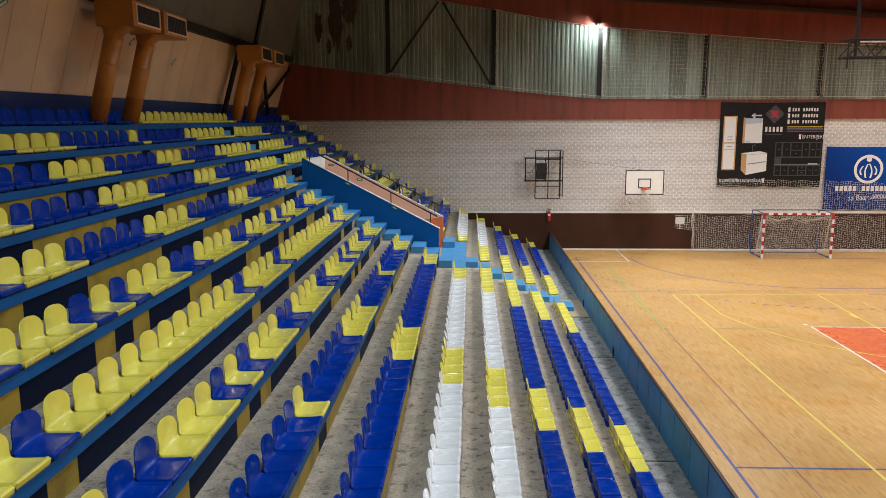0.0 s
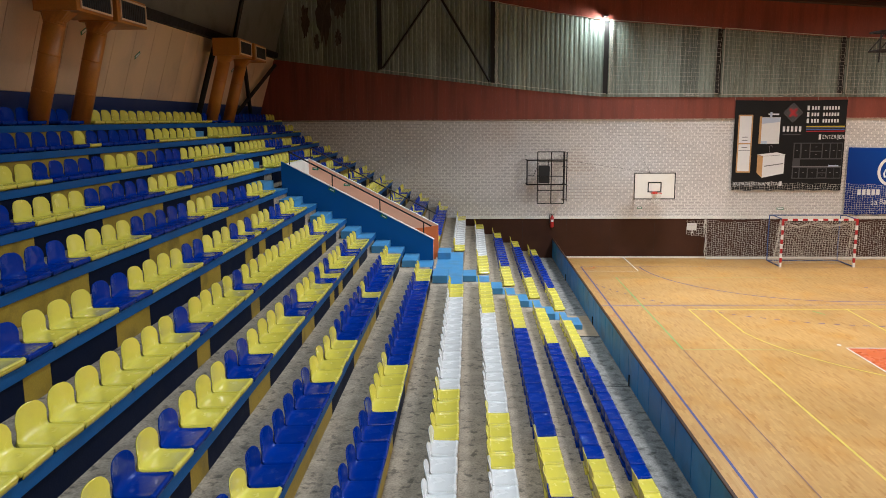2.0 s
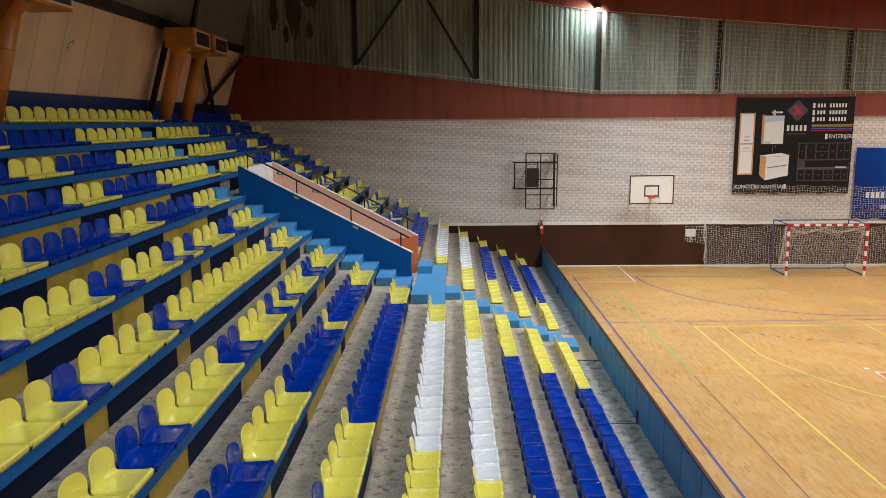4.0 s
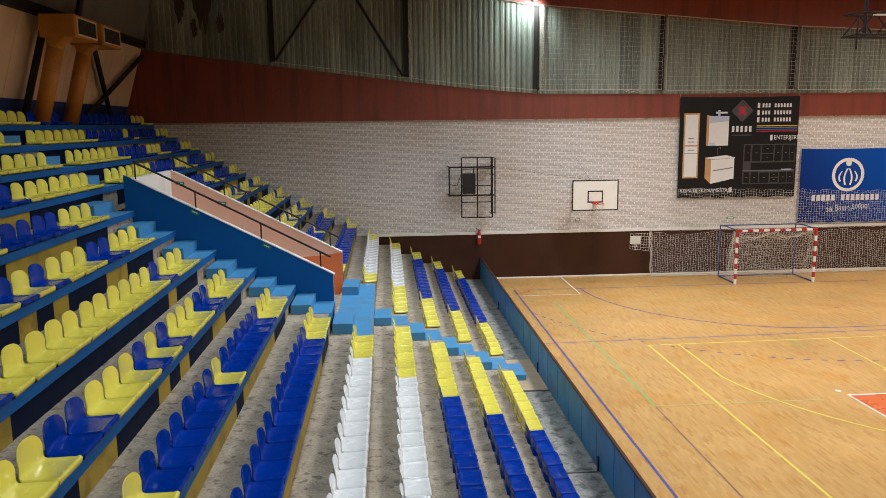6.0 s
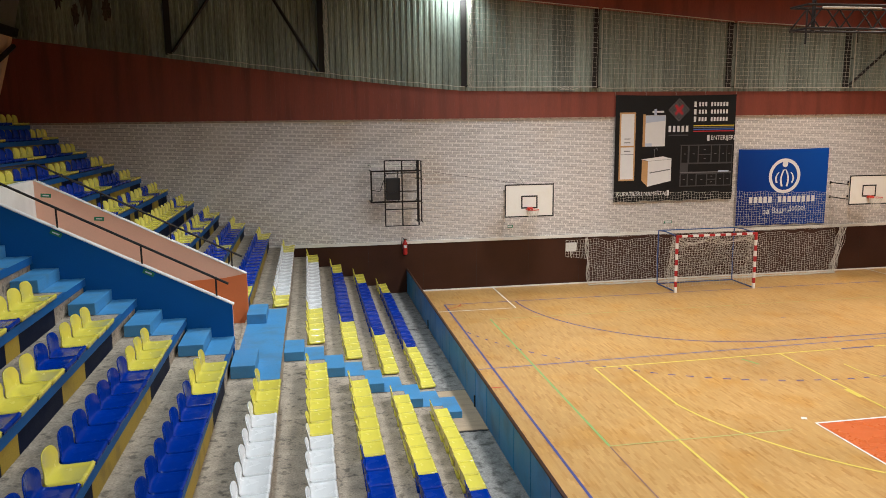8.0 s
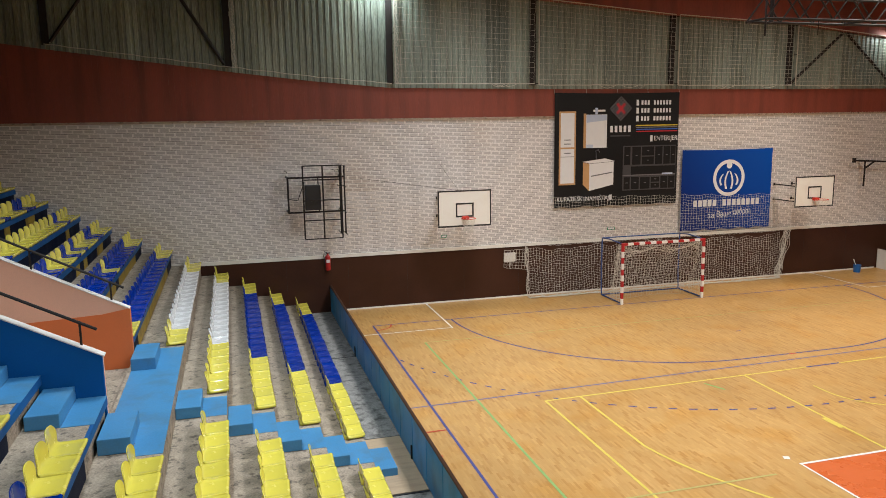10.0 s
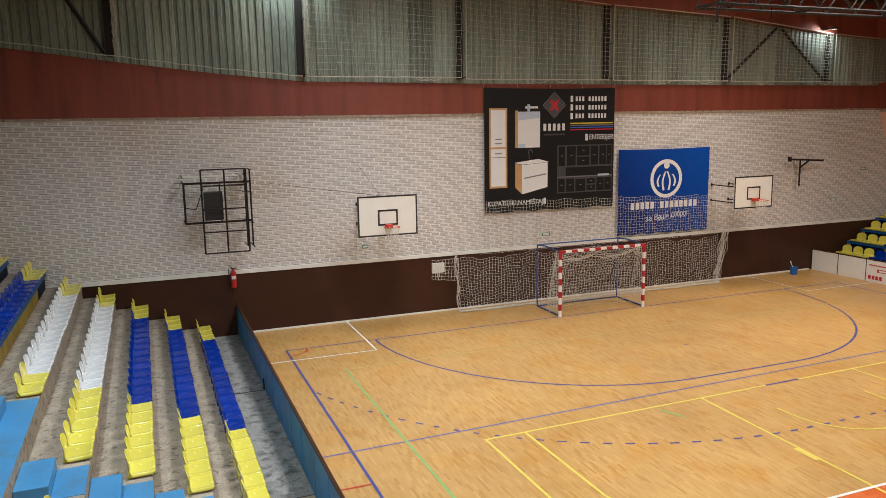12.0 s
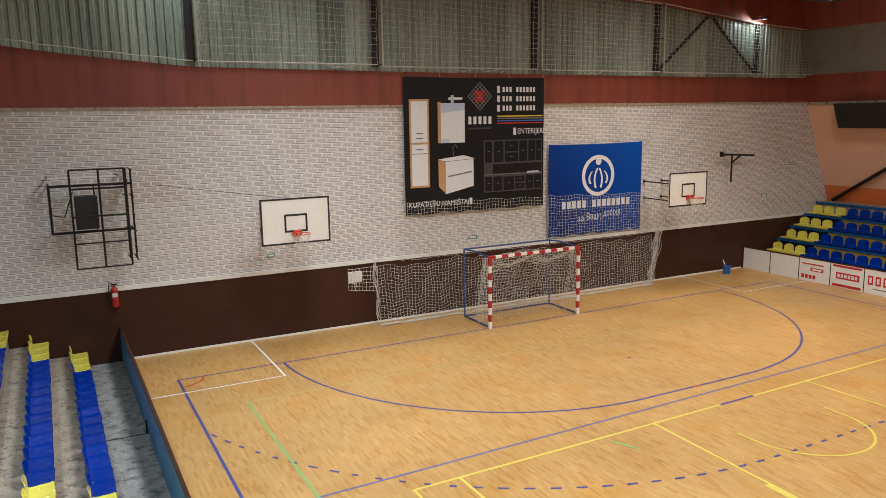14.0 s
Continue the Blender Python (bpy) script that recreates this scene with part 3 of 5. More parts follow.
# torn lining in the first bay
rnd = random.Random(3)
for cx, cz, w, h in ((-5.95, 11.0, 0.75, 2.9), (-5.3, 11.4, 0.7, 1.7), (-6.8, 10.6, 0.4, 1.6), (-5.35, 9.9, 0.3, 0.8), (-6.3, 9.7, 0.25, 0.9)):
    bm = bmesh.new()
    k = 26
    c = bm.verts.new((cx, WALL - 0.135, cz))
    ring = []
    for i in range(k):
        t = 2 * math.pi * i / k
        r = rnd.uniform(0.6, 1.1)
        ring.append(bm.verts.new((cx + w / 2 * r * math.cos(t), WALL - rnd.uniform(0.11, 0.16), cz + h / 2 * r * math.sin(t))))
    for i in range(k):
        bm.faces.new((c, ring[i], ring[(i + 1) % k]))
    tagged(part("torn_lining", bm, M_TORN), "torn hanging scrap of dark lining", "torn lining", "torn lining scraps", "structure")


def net(bm, corner, u, v, nu, nv, r, sag, seed=0):
    """Knotted net between corner, corner+u and corner+v, moved by sag(s, t)."""
    c, u, v = Vector(corner), Vector(u), Vector(v)
    nrm = u.cross(v).normalized()
    rn = random.Random(seed)
    jit = [[(rn.gauss(0, 1), rn.gauss(0, 1), rn.gauss(0, 1)) for _ in range(nv + 1)] for _ in range(nu + 1)]
    def at(i, j):
        s, t = i / nu, j / nv
        a, b, d = sag(s, t)
        q = jit[i][j]
        return c + u * (s + 0.08 * q[0] / nu) + v * (t + 0.08 * q[1] / nv) + nrm * (d + 0.006 * q[2]) + u.normalized() * a + v.normalized() * b
    grid = [[at(i, j) for j in range(nv + 1)] for i in range(nu + 1)]
    def cord(pts, side):
        prev = None
        for p in pts:
            ring = [bm.verts.new(p + side * r), bm.verts.new(p - side * r * 0.5 + nrm * r * 0.87), bm.verts.new(p - side * r * 0.5 - nrm * r * 0.87)]
            if prev:
                for k in range(3):
                    bm.faces.new((prev[k], prev[(k + 1) % 3], ring[(k + 1) % 3], ring[k]))
            prev = ring
    for i in range(nu + 1):
        cord(grid[i], u.normalized())
    for j in range(nv + 1):
        cord([grid[i][j] for i in range(nu + 1)], v.normalized())


# guard nets in front of the corrugated band
for a, b in zip(POSTS[2:8], POSTS[3:]):
    b = min(b, 29.3)
    z0 = max(edge_at(LOWEDGE, a), edge_at(LOWEDGE, b)) + 0.02
    if a < 6:
        continue
    guard = thing("guard_net", "white cord guard net stretched on a frame before the corrugated band", "safety net", "guard nets")
    bm = bmesh.new()
    za, zb = edge_at(UPEDGE, a), edge_at(UPEDGE, b)
    nu, nv = int((b - a) / 0.17), 16
    net(bm, (a + 0.12, WALL - 0.42, z0), (b - a - 0.16, 0, 0), (0, 0, 1.0), nu, nv, 0.0055,
        lambda s, t, za=za, zb=zb, z0=z0: (0, t * (za + (zb - za) * s - z0 - 1.0), 0.02 * math.sin(5 * s + 3 * t)), seed=int(a * 10))
    part("netting", bm, M_NETD, guard)
    bm = bmesh.new()
    k = 12
    add_path(bm, [(a + 0.12 + (b - a - 0.16) * i / k, WALL - 0.43, z0 - 0.015 * abs(math.sin(i * 1.9))) for i in range(k + 1)], 0.016)
    add_path(bm, [(a + 0.12 + (b - a - 0.16) * i / k, WALL - 0.43, za + (zb - za) * i / k) for i in range(k + 1)], 0.016)
    add_path(bm, [(a + 0.12, WALL - 0.43, z0), (a + 0.12, WALL - 0.43, za)], 0.02)
    part("border_rope", bm, M_NETD, guard)
    for z in (z0 + 0.05, (z0 + za) / 2, za - 0.05):
        bm = bmesh.new()
        add_tube(bm, (a + 0.11, WALL - 0.43, z), (a + 0.05, WALL - 0.19, z), 0.012, 5)
        part("bracket", bm, M_STEEL, guard)
    rn = random.Random(int(a))
    for q in range(3):
        x = a + 0.5 + rn.random() * (b - a - 1.2)
        w = rn.uniform(0.3, 0.9)
        bm = bmesh.new()
        add_path(bm, [(x + w * i / 6, WALL - 0.44, z0 - 0.02 - 0.1 * math.sin(math.pi * i / 6) * rn.uniform(0.7, 1.2)) for i in range(7)], 0.008, 4)
        part("loose_cord", bm, M_NETD, guard)
# bunched net hanging beside the second and third posts
for x in (POSTS[2], POSTS[3]):
    bm = bmesh.new()
    rn = random.Random(int(x * 7))
    za, zb = edge_at(LOWEDGE, x) + 0.03, edge_at(UPEDGE, x)
    for q in range(9):
        ph = rn.random() * 6
        add_path(bm, [(x + 0.17 + 0.07 * math.sin(ph + i * 1.3 + q) + rn.gauss(0, 0.015), WALL - 0.4 + 0.03 * rn.random(), za + (zb - za) * i / 18) for i in range(19)], 0.006, 4)
    tagged(part("bunched_net", bm, M_NETD), "bunched grey cord net hanging beside a post", "safety net", "bunched nets")
bm = bmesh.new()
add_path(bm, [(POSTS[1] + (POSTS[3] - POSTS[1]) * i / 30, WALL - 0.42, edge_at(LOWEDGE, POSTS[1] + (POSTS[3] - POSTS[1]) * i / 30) + 0.02 + 0.012 * math.sin(i * 2.1)) for i in range(31)], 0.014, 5)
add_path(bm, [(POSTS[2] + (POSTS[3] - POSTS[2]) * i / 20, WALL - 0.42, edge_at(UPEDGE, POSTS[2] + (POSTS[3] - POSTS[2]) * i / 20) - 0.02 + 0.012 * math.sin(i * 2.1)) for i in range(21)], 0.014, 5)
tagged(part("border_rope", bm, M_NETD), "grey rope along the edge of the corrugated band", "rope", kind="structure")

# small lamp housings that light the band
for x, z in ((6.3, 10.6), (26.1, 9.16)):
    lamp = thing("flood_lamp", "small black floodlight fixed under the roof edge", "lamp", "flood lamps")
    boxpart("housing", (x - 0.09, WALL - 0.84, z), (x + 0.09, WALL - 0.301, z + 0.07), M_BLACK, lamp, r=0.01)
    boxpart("lens", (x - 0.06, WALL - 0.82, z - 0.008), (x + 0.06, WALL - 0.7, z - 0.001), M_TUBE, lamp, "glowing lamp glass")

# ---- other walls, roof ----
LW = [(-9.3, 5.6), (-8.25, 9.05), (-7.1, 13.6)]


def lw_x(z):
    for (xa, za), (xb, zb) in zip(LW, LW[1:]):
        if z <= zb:
            return xa + (xb - xa) * (z - za) / (zb - za)
    return LW[-1][0]


def leaning(name, z0, z1, y0, y1, material, label, off=0.0, th=0.12, parent=None):
    bm = bmesh.new()
    add_prism(bm, [(lw_x(z0) + off, z0), (lw_x(z1) + off, z1), (lw_x(z1) + off - th, z1), (lw_x(z0) + off - th, z0)], "y", y0, y1)
    return tagged(part(name, bm, material, parent), label)


ob = leaning("wall_west", 5.6, 13.6, BACK, WALL, M_CREAM, "leaning cream sandwich panel wall behind the top row", off=-0.05)
tagged(ob, category="wall", kind="structure")
y = 1.0
while y < WALL - 0.2:
    leaning("wall_panel", 6.91, 9.0, y, min(y + 1.12, WALL - 0.02), M_CREAM, "", off=0.0, th=0.045, parent=ob)
    y += 1.135
tagged(leaning("wall_dado", 5.62, 6.9, BACK, WALL - 0.01, M_DEEPB, "scuffed deep blue painted strip behind the top row", off=0.02, th=0.065), category="wall strip", kind="structure")
tagged(leaning("roof_slope_west", 9.22, 13.6, BACK, WALL - 0.01, M_GREY, "dull grey sheet lining of the roof slope", off=0.02, th=0.065), category="roof lining", kind="structure")
bm = bmesh.new()
add_prism(bm, [(lw_x(9.0) - 0.02, 9.0), (lw_x(9.0) + 0.16, 9.02), (lw_x(9.25) + 0.16, 9.25), (lw_x(9.25) - 0.02, 9.25)], "y", BACK, WALL - 0.01)
tagged(part("eaves_beam", bm, M_STEEL), "dark brown steel eaves beam along the side wall", "beam", kind="structure")
for y in (-2.0, 8.0, 28.0):
    bm = bmesh.new()
    add_tube(bm, (lw_x(9.1) + 0.1, y, 9.1), (lw_x(13.4) + 0.1, y, 13.4), 0.09, 6)
    tagged(part("roof_rib", bm, M_STEEL), "dark steel rib on the grey roof slope", "rib", "roof ribs", "structure")
for y in (29.3, 13.0):
    bm = bmesh.new()
    add_tube(bm, (lw_x(6.2) + 0.25, y - 3.6, 6.2), (lw_x(8.85) + 0.22, y - 3.55, 8.85), 0.1, 6)
    tagged(part("wall_stanchion", bm, M_STEEL), "dark leaning steel stanchion on the side wall", "stanchion", "wall stanchions", "structure")
for a, b in (((29.6, 6.3), (33.9, 8.7)), ((32.4, 6.3), (29.3, 8.6))):
    bm = bmesh.new()
    add_tube(bm, (lw_x(a[1]) + 0.2, a[0], a[1]), (lw_x(b[1]) + 0.2, b[0], b[1]), 0.085, 6)
    tagged(part("wall_brace", bm, M_STEEL), "dark crossed steel brace before the cream wall", "brace", "wall braces", "structure")

# opposite side
RW = [(32.2, 0.3), (29.67, 6.2), (28.92, 8.9), (28.0, 13.6)]


def rw_x(z):
    for (xa, za), (xb, zb) in zip(RW, RW[1:]):
        if z <= zb:
            return xa + (xb - xa) * (z - za) / (zb - za)
    return RW[-1][0]


for name, z0, z1, material, label in (
        ("wall_east_low", 0.3, 2.95, M_ORAN, "orange painted wall behind the opposite stand"),
        ("wall_east", 2.95, 6.2, M_PEACH, "peach plastered leaning wall above the opposite stand"),
        ("wall_east_band", 6.2, 7.28, M_RED, "red-brown boarded band of the opposite wall"),
        ("wall_east_sheet", 7.28, 8.9, M_GREY, "dull grey-green sheet band of the opposite wall"),
        ("wall_east_top", 8.9, 13.6, M_RED, "red-brown boarding below the roof of the opposite side")):
    bm = bmesh.new()
    add_prism(bm, [(rw_x(z0), z0), (rw_x(z1), z1), (rw_x(z1) + 0.3, z1), (rw_x(z0) + 0.3, z0)], "y", BACK, WALL - 0.005)
    tagged(part(name, bm, material), label, "wall", kind="structure")
# Protruding black box stands in for a dark recess in the wall.
bm = bmesh.new()
add_prism(bm, [(rw_x(5.27) - 0.5, 5.27), (rw_x(6.18) - 0.5, 6.18), (rw_x(6.18) - 0.01, 6.18), (rw_x(5.27) - 0.01, 5.27)], "y", BACK, 32.8)
tagged(part("wall_recess", bm, M_BLACK), "black box in place of the dark recess below the red band", "duct", kind="structure")
bm = bmesh.new()
add_prism(bm, [(rw_x(6.2) - 0.04, 6.14), (rw_x(6.26) - 0.04, 6.26), (rw_x(6.2) - 0.002, 6.26), (rw_x(6.2) - 0.002, 6.14)], "y", BACK, WALL - 0.06)
tagged(part("band_sill_east", bm, M_CONC), "grey sill strip under the red band", "trim", kind="structure")
for y0, z0, y1, z1 in ((33.9, 2.35, 28.9, 5.2), (28.9, 2.35, 31.0, 4.9)):
    bm = bmesh.new()
    add_tube(bm, (rw_x(z0) - 0.18, y0, z0), (rw_x(z1) - 0.18, y1, z1), 0.07, 6)
    tagged(part("wall_brace", bm, M_STEEL), "dark steel diagonal brace before the peach wall", "brace", "wall braces", "structure")
bm = bmesh.new()
add_box(bm, (-9.6, BACK - 0.3, -0.2), (32.6, BACK, 14.0))
tagged(part("wall_south", bm, M_CREAM), "plain cream end wall", "wall", kind="structure")
bm = bmesh.new()
add_box(bm, (-9.6, BACK, 13.6), (32.6, WALL, 13.9))
tagged(part("ceiling", bm, M_CEIL), "dark boarded roof underside", "ceiling", kind="structure")
# Housings added for the unseen roof lamps.
for lx, ly in LAMPS:
    lamp = thing("ceiling_lamp", "long grey metal lamp added out of view under the roof", "lamp", "ceiling lamps")
    boxpart("housing", (lx - (0.3 if lx < 5 else 1.15), ly - (1.35 if lx < 5 else 2.25), LAMP_Z + 0.03), (lx + (0.3 if lx < 5 else 1.15), ly + (1.35 if lx < 5 else 2.25), LAMP_Z + 0.2), M_STEEL, lamp, r=0.02)
    bm = bmesh.new()
    add_tube(bm, (lx, ly, LAMP_Z + 0.2), (lx, ly, 13.6), 0.02, 6)
    part("hanger", bm, M_STEEL, lamp)

# ---- the stand ----
NEARY = -9.0
RUN_UP = {
    "A": (19.4, "Y3 B13 Y4 B17"), "B": (19.45, "Y3 B6 Y1 B6 Y4 B6 Y1 B9"),
    "C": (19.43, "Y3 B2 Y3 B1 Y1 B1 Y3 B2 Y4 B2 Y3 B1 Y1 B1 Y3 B2 Y4"), "D": (19.51, "Y3 B1 Y11 B1 Y4 B1 Y11 B1 Y4"),
    "E": (19.58, "Y3 B2 Y3 B1 Y1 B1 Y3 B2 Y4 B2 Y3 B1 Y1 B1 Y3 B2 Y4"), "F": (19.62, "Y3 B5 Y3 B5 Y4 B5 Y3 B5 Y4"),
    "G": (21.8, "Y7 B5 Y3 B5 Y4 B5 Y3 B4"), "H": (21.8, "Y7 B5 Y3 B5 Y4 B5 Y3 B4"), "I": (21.8, "Y7 B6 Y1 B6 Y4 B6 Y1 B4")}
RUN_FAR = {
    "A": "Y3 B15 Y2", "B": "Y3 B7 Y1 B7 Y2", "C": "Y3 B2 Y3 B1 Y1 B1 Y3 B2 Y4", "D": "Y3 B1 Y11 B1 Y4", "E": "Y3 B2 Y3 B1 Y1 B1 Y3 B2 Y4",
    "F": "Y3 B5 Y3 B5 Y4", "G": "Y3 B5 Y3 B5 Y7", "H": "Y3 B5 Y3 B5 Y7", "I": "Y3 B6 Y1 B6 Y7", "J": "Y3 B16 Y16 B12 Y5 B4",
    "W1": "Y3 W13 Y2", "W2": "Y3 W13 Y6", "b1": "Y3 B13 Y6", "b2": "Y3 B13 Y6", "b3": "Y3 B13 Y6"}
RUN_LOW = {"W1": (19.65, "Y3 W13 Y4 W12"), "W2": (21.6, "Y7 W13 Y4 W9"), "b1": (21.58, "Y7 B13 Y4 B9"), "b2": (21.62, "Y7 B13 Y4 B8"), "b3": (21.7, "Y7 B13 Y4 B8")}
PU, PL = 0.4945, 0.502


def runs_of(text):
    return [(r[0], int(r[1:])) for r in text.split()]


def seat_mesh(name, material):
    """One moulded shell: a flat pan with a raised rim and a turned-down front lip, and a narrower round-cornered back."""
    prof = [(0.026, -0.05), (0.033, -0.022), (0.031, -0.003), (0.018, 0.005), (0.002, 0.002), (-0.014, -0.005), (-0.12, -0.009), (-0.22, -0.013), (-0.275, -0.012),
            (-0.312, 0.0), (-0.332, 0.022), (-0.341, 0.05), (-0.346, 0.1)]
    half = [0.214, 0.22, 0.222, 0.224, 0.225, 0.225, 0.225, 0.225, 0.226, 0.224, 0.218, 0.211, 0.207]
    rc, top_z, hw = 0.14, 0.272, 0.214
    for q in (4, 24, 42, 58, 74, 90):
        a = radians(q)
        h = top_z - rc + rc * math.sin(a)
        prof.append((-0.346 - 0.1 * (h - 0.1), h))
        half.append(hw - rc + rc * math.cos(a))
    cross = [-1, -0.965, -0.9, -0.6, -0.25, 0.25, 0.6, 0.9, 0.965, 1]
    k = len(cross)
    bm = bmesh.new()
    top, bot = [], []
    for i, ((x, z), h) in enumerate(zip(prof, half)):
        a = Vector(prof[max(i - 1, 0)])
        b = Vector(prof[min(i + 1, len(prof) - 1)])
        d = (b - a).normalized()
        nx, nz = d.y, -d.x           # towards the outside of the shell
        if i < 2:
            nx, nz = -abs(nx), 0.0
        rt, rb = [], []
        for s in cross:
            rim = 0.0
            if 2 < i < 9:
                rim = -0.036 if abs(s) > 0.99 else (0.008 if abs(s) > 0.95 else 0.0)
            lift = 0.006 * (1 - s * s) if i == len(prof) - 1 else 0.0
            wrap = 0.03 * s * s * min(1.0, max(0.0, (i - 8) / 4)) * (h / 0.2) ** 2
            p = Vector((x + wrap, s * h, z + rim + lift))
            rt.append(bm.verts.new(p))
            rb.append(bm.verts.new(p + Vector((nx, 0, nz)) * 0.012))
        top.append(rt)
        bot.append(rb)
    for i in range(len(prof) - 1):
        for j in range(k - 1):
            bm.faces.new((top[i][j], top[i][j + 1], top[i + 1][j + 1], top[i + 1][j]))
            bm.faces.new((bot[i][j], bot[i + 1][j], bot[i + 1][j + 1], bot[i][j + 1]))
        bm.faces.new((top[i][0], top[i + 1][0], bot[i + 1][0], bot[i][0]))
        bm.faces.new((top[i][-1], bot[i][-1], bot[i + 1][-1], top[i + 1][-1]))
    for j in range(k - 1):
        bm.faces.new((top[0][j], bot[0][j], bot[0][j + 1], top[0][j + 1]))
        bm.faces.new((top[-1][j], top[-1][j + 1], bot[-1][j + 1], bot[-1][j]))
    # feet under the pan
    add_box(bm, (-0.09, -0.16, -0.071), (-0.03, 0.16, -0.02))
    add_box(bm, (-0.342, -0.19, -0.071), (-0.28, 0.19, -0.014))
    return mesh_of(name, bm, material, True)


SEAT = {"Y": seat_mesh("yellow_seat", M_YEL), "B": seat_mesh("blue_seat", M_BLU), "W": seat_mesh("white_seat", M_WHI)}
SLAB = {"Y": "glossy yellow moulded plastic stadium seat on a concrete step", "B": "glossy dark blue moulded plastic stadium seat on a concrete step",
        "W": "white moulded plastic stadium seat on a concrete step"}
SEATH = 0.072
DUCTS = [14.95, 16.67, 25.35, 27.2]
seat_rnd = random.Random(11)
UPPER = {"Y": [], "B": [], "W": []}


def place_seats(x, z, y_far, text, pitch, row):
    y = y_far
    spans = []
    for colour, count in runs_of(text):
        y0 = y
        for _ in range(count):
            c = y - pitch / 2
            y -= pitch
            if row == "J" and any(abs(c - d) < 0.3 for d in DUCTS):
                continue
            m = Matrix.Translation((x + seat_rnd.gauss(0, 0.004), c + seat_rnd.gauss(0, 0.004), z + SEATH)) @ pose(0, 0, 0, 0, seat_rnd.gauss(0, 0.7), seat_rnd.gauss(0, 1.0)) @ Matrix.Diagonal((1, pitch / 0.484, 1, 1))
            if row in "GHIJ":
                UPPER[colour].append(m)
                continue
            ob = new(SEAT[colour].name, SEAT[colour])
            ob.matrix_world = m
            tagged(ob, SLAB[colour], "seat", "stand seats")
        spans.append((colour, y, y0))
    return spans


def tier(name, xf, xb, z, z_below, y0, y1, painted):
    """A concrete step with its front edge; painted ones carry a blue nosing."""
    t = thing("stand_tier", "stained grey concrete step of the stand" + (" with a blue painted edge" if painted else ""), "stand step", "stand steps", "structure")
    bm = bmesh.new()
    add_box(bm, (xb, y0, z_below - 0.15), (xf - (0.05 if painted else 0.0), y1, z))
    part("tread", bm, M_CONC, t)
    if painted:
        boxpart("nosing", (xf - 0.0495, y0, z - 0.125), (xf, y1, z + 0.004), M_NOSE, t, "blue painted edge board", r=0.006)
    return t


for i, (n, xf, z) in enumerate(TIERS):
    zb = TIERS[i - 1][2] if i else -0.05
    xb = TIERS[i + 1][1] - 0.06 if i + 1 < len(TIERS) else -9.35
    painted = n in "ABCDEFGHIJ"
    split = n in "ABCDEF"
    pieces = [(NEARY, VOM0), (VOM1 + 0.1, WALL - 0.04)] if split else [(NEARY, WALL - 0.04)]
    pieces = [tier(n, xf, xb, z, zb, a, b, painted) for a, b in pieces]
    spans = []
    if n in RUN_UP:
        spans += place_seats(xf, z, *RUN_UP[n], PU, n)
    if n in RUN_LOW:
        spans += place_seats(xf, z, *RUN_LOW[n], PL, n)
    far_y = 34.12
    spans += place_seats(xf, z, far_y, RUN_FAR[n], PU if painted else PL, n)
    if painted:
        # riser boards: yellow below blue seats, navy below yellow ones
        for colour, a, b in spans:
            for q, (lo, hi) in enumerate([(NEARY, VOM0), (VOM1 + 0.1, WALL - 0.04)] if split else [(NEARY, WALL - 0.04)]):
                aa, bb = max(a, lo), min(b, hi)
                if bb - aa > 0.05:
                    boxpart("riser_board", (xf - 0.0499, aa + 0.003, zb + 0.004), (xf - 0.028, bb - 0.003, z - 0.126), M_YPAN if colour == "B" else M_NAVY, pieces[q],
                            "yellow painted riser board" if colour == "B" else "dark navy riser board")

# the four top rows, past what one would count, joined by colour
for colour, poses in UPPER.items():
    if poses:
        me = SEAT[colour]
        co = np.array([(*v.co, 1.0) for v in me.vertices])
        fs = [tuple(p.vertices) for p in me.polygons]
        allv, allf = [], []
        for m in poses:
            k = len(allv)
            allv += [tuple(r) for r in (co @ np.array(m).T)[:, :3]]
            allf += [tuple(i + k for i in f) for f in fs]
        big = bpy.data.meshes.new("top_row_seats")
        big.from_pydata(allv, [], allf)
        big.materials.append(me.materials[0])
        big.shade_smooth()
        tagged(new("top_row_seats", big), SLAB[colour].replace("seat on a concrete step", "seats along the top rows of the stand"), "seats", "stand seats", "stuff")

T = {n: (x, z) for n, x, z in TIERS}
# aisle: half steps and painted treads beside the entrance way
for n in ["W1"] + list("ABCDEFGHI"):
    x, z = T[n]
    order = ["W1"] + list("ABCDEFGHIJ")
    nx = T[order[order.index(n) + 1]][0]
    h = (T[order[order.index(n) + 1]][1] - z) / 2
    y0, y1 = (20.05, VOM0 - 0.004) if n in "ABCDEF" else (21.87, 22.72)
    if n == "W1":
        y0, y1 = 20.05, 21.05
    st = tagged(boxpart("aisle_step", (nx + 0.003, y0, z + 0.003), (nx + 0.42, y1, z + h), M_STEP, r=0.012), "light blue painted half step in the aisle", "step", "aisle steps", "structure")
    if n != "W1":
        tagged(boxpart("aisle_tread", (nx + 0.421, y0, z + 0.001), (x - 0.001, y1, z + 0.007), M_STEP), "light blue painted tread of the aisle", "tread", "aisle treads", "structure")
st = tagged(boxpart("aisle_step", (T["A"][0] + 0.003, 23.68, T["W1"][1] + 0.006), (T["A"][0] + 0.42, 24.65, T["W1"][1] + 0.22), M_STEP, r=0.012), "light blue painted half step beside the entrance way", "step", "aisle steps", "structure")
tagged(boxpart("aisle_tread", (T["B"][0] + 0.43, VOM1 + 0.11, T["A"][1] + 0.001), (T["A"][0] - 0.001, 24.5, T["A"][1] + 0.007), M_STEP), "light blue painted tread of the aisle", "tread", "aisle treads", "structure")
bm = bmesh.new()
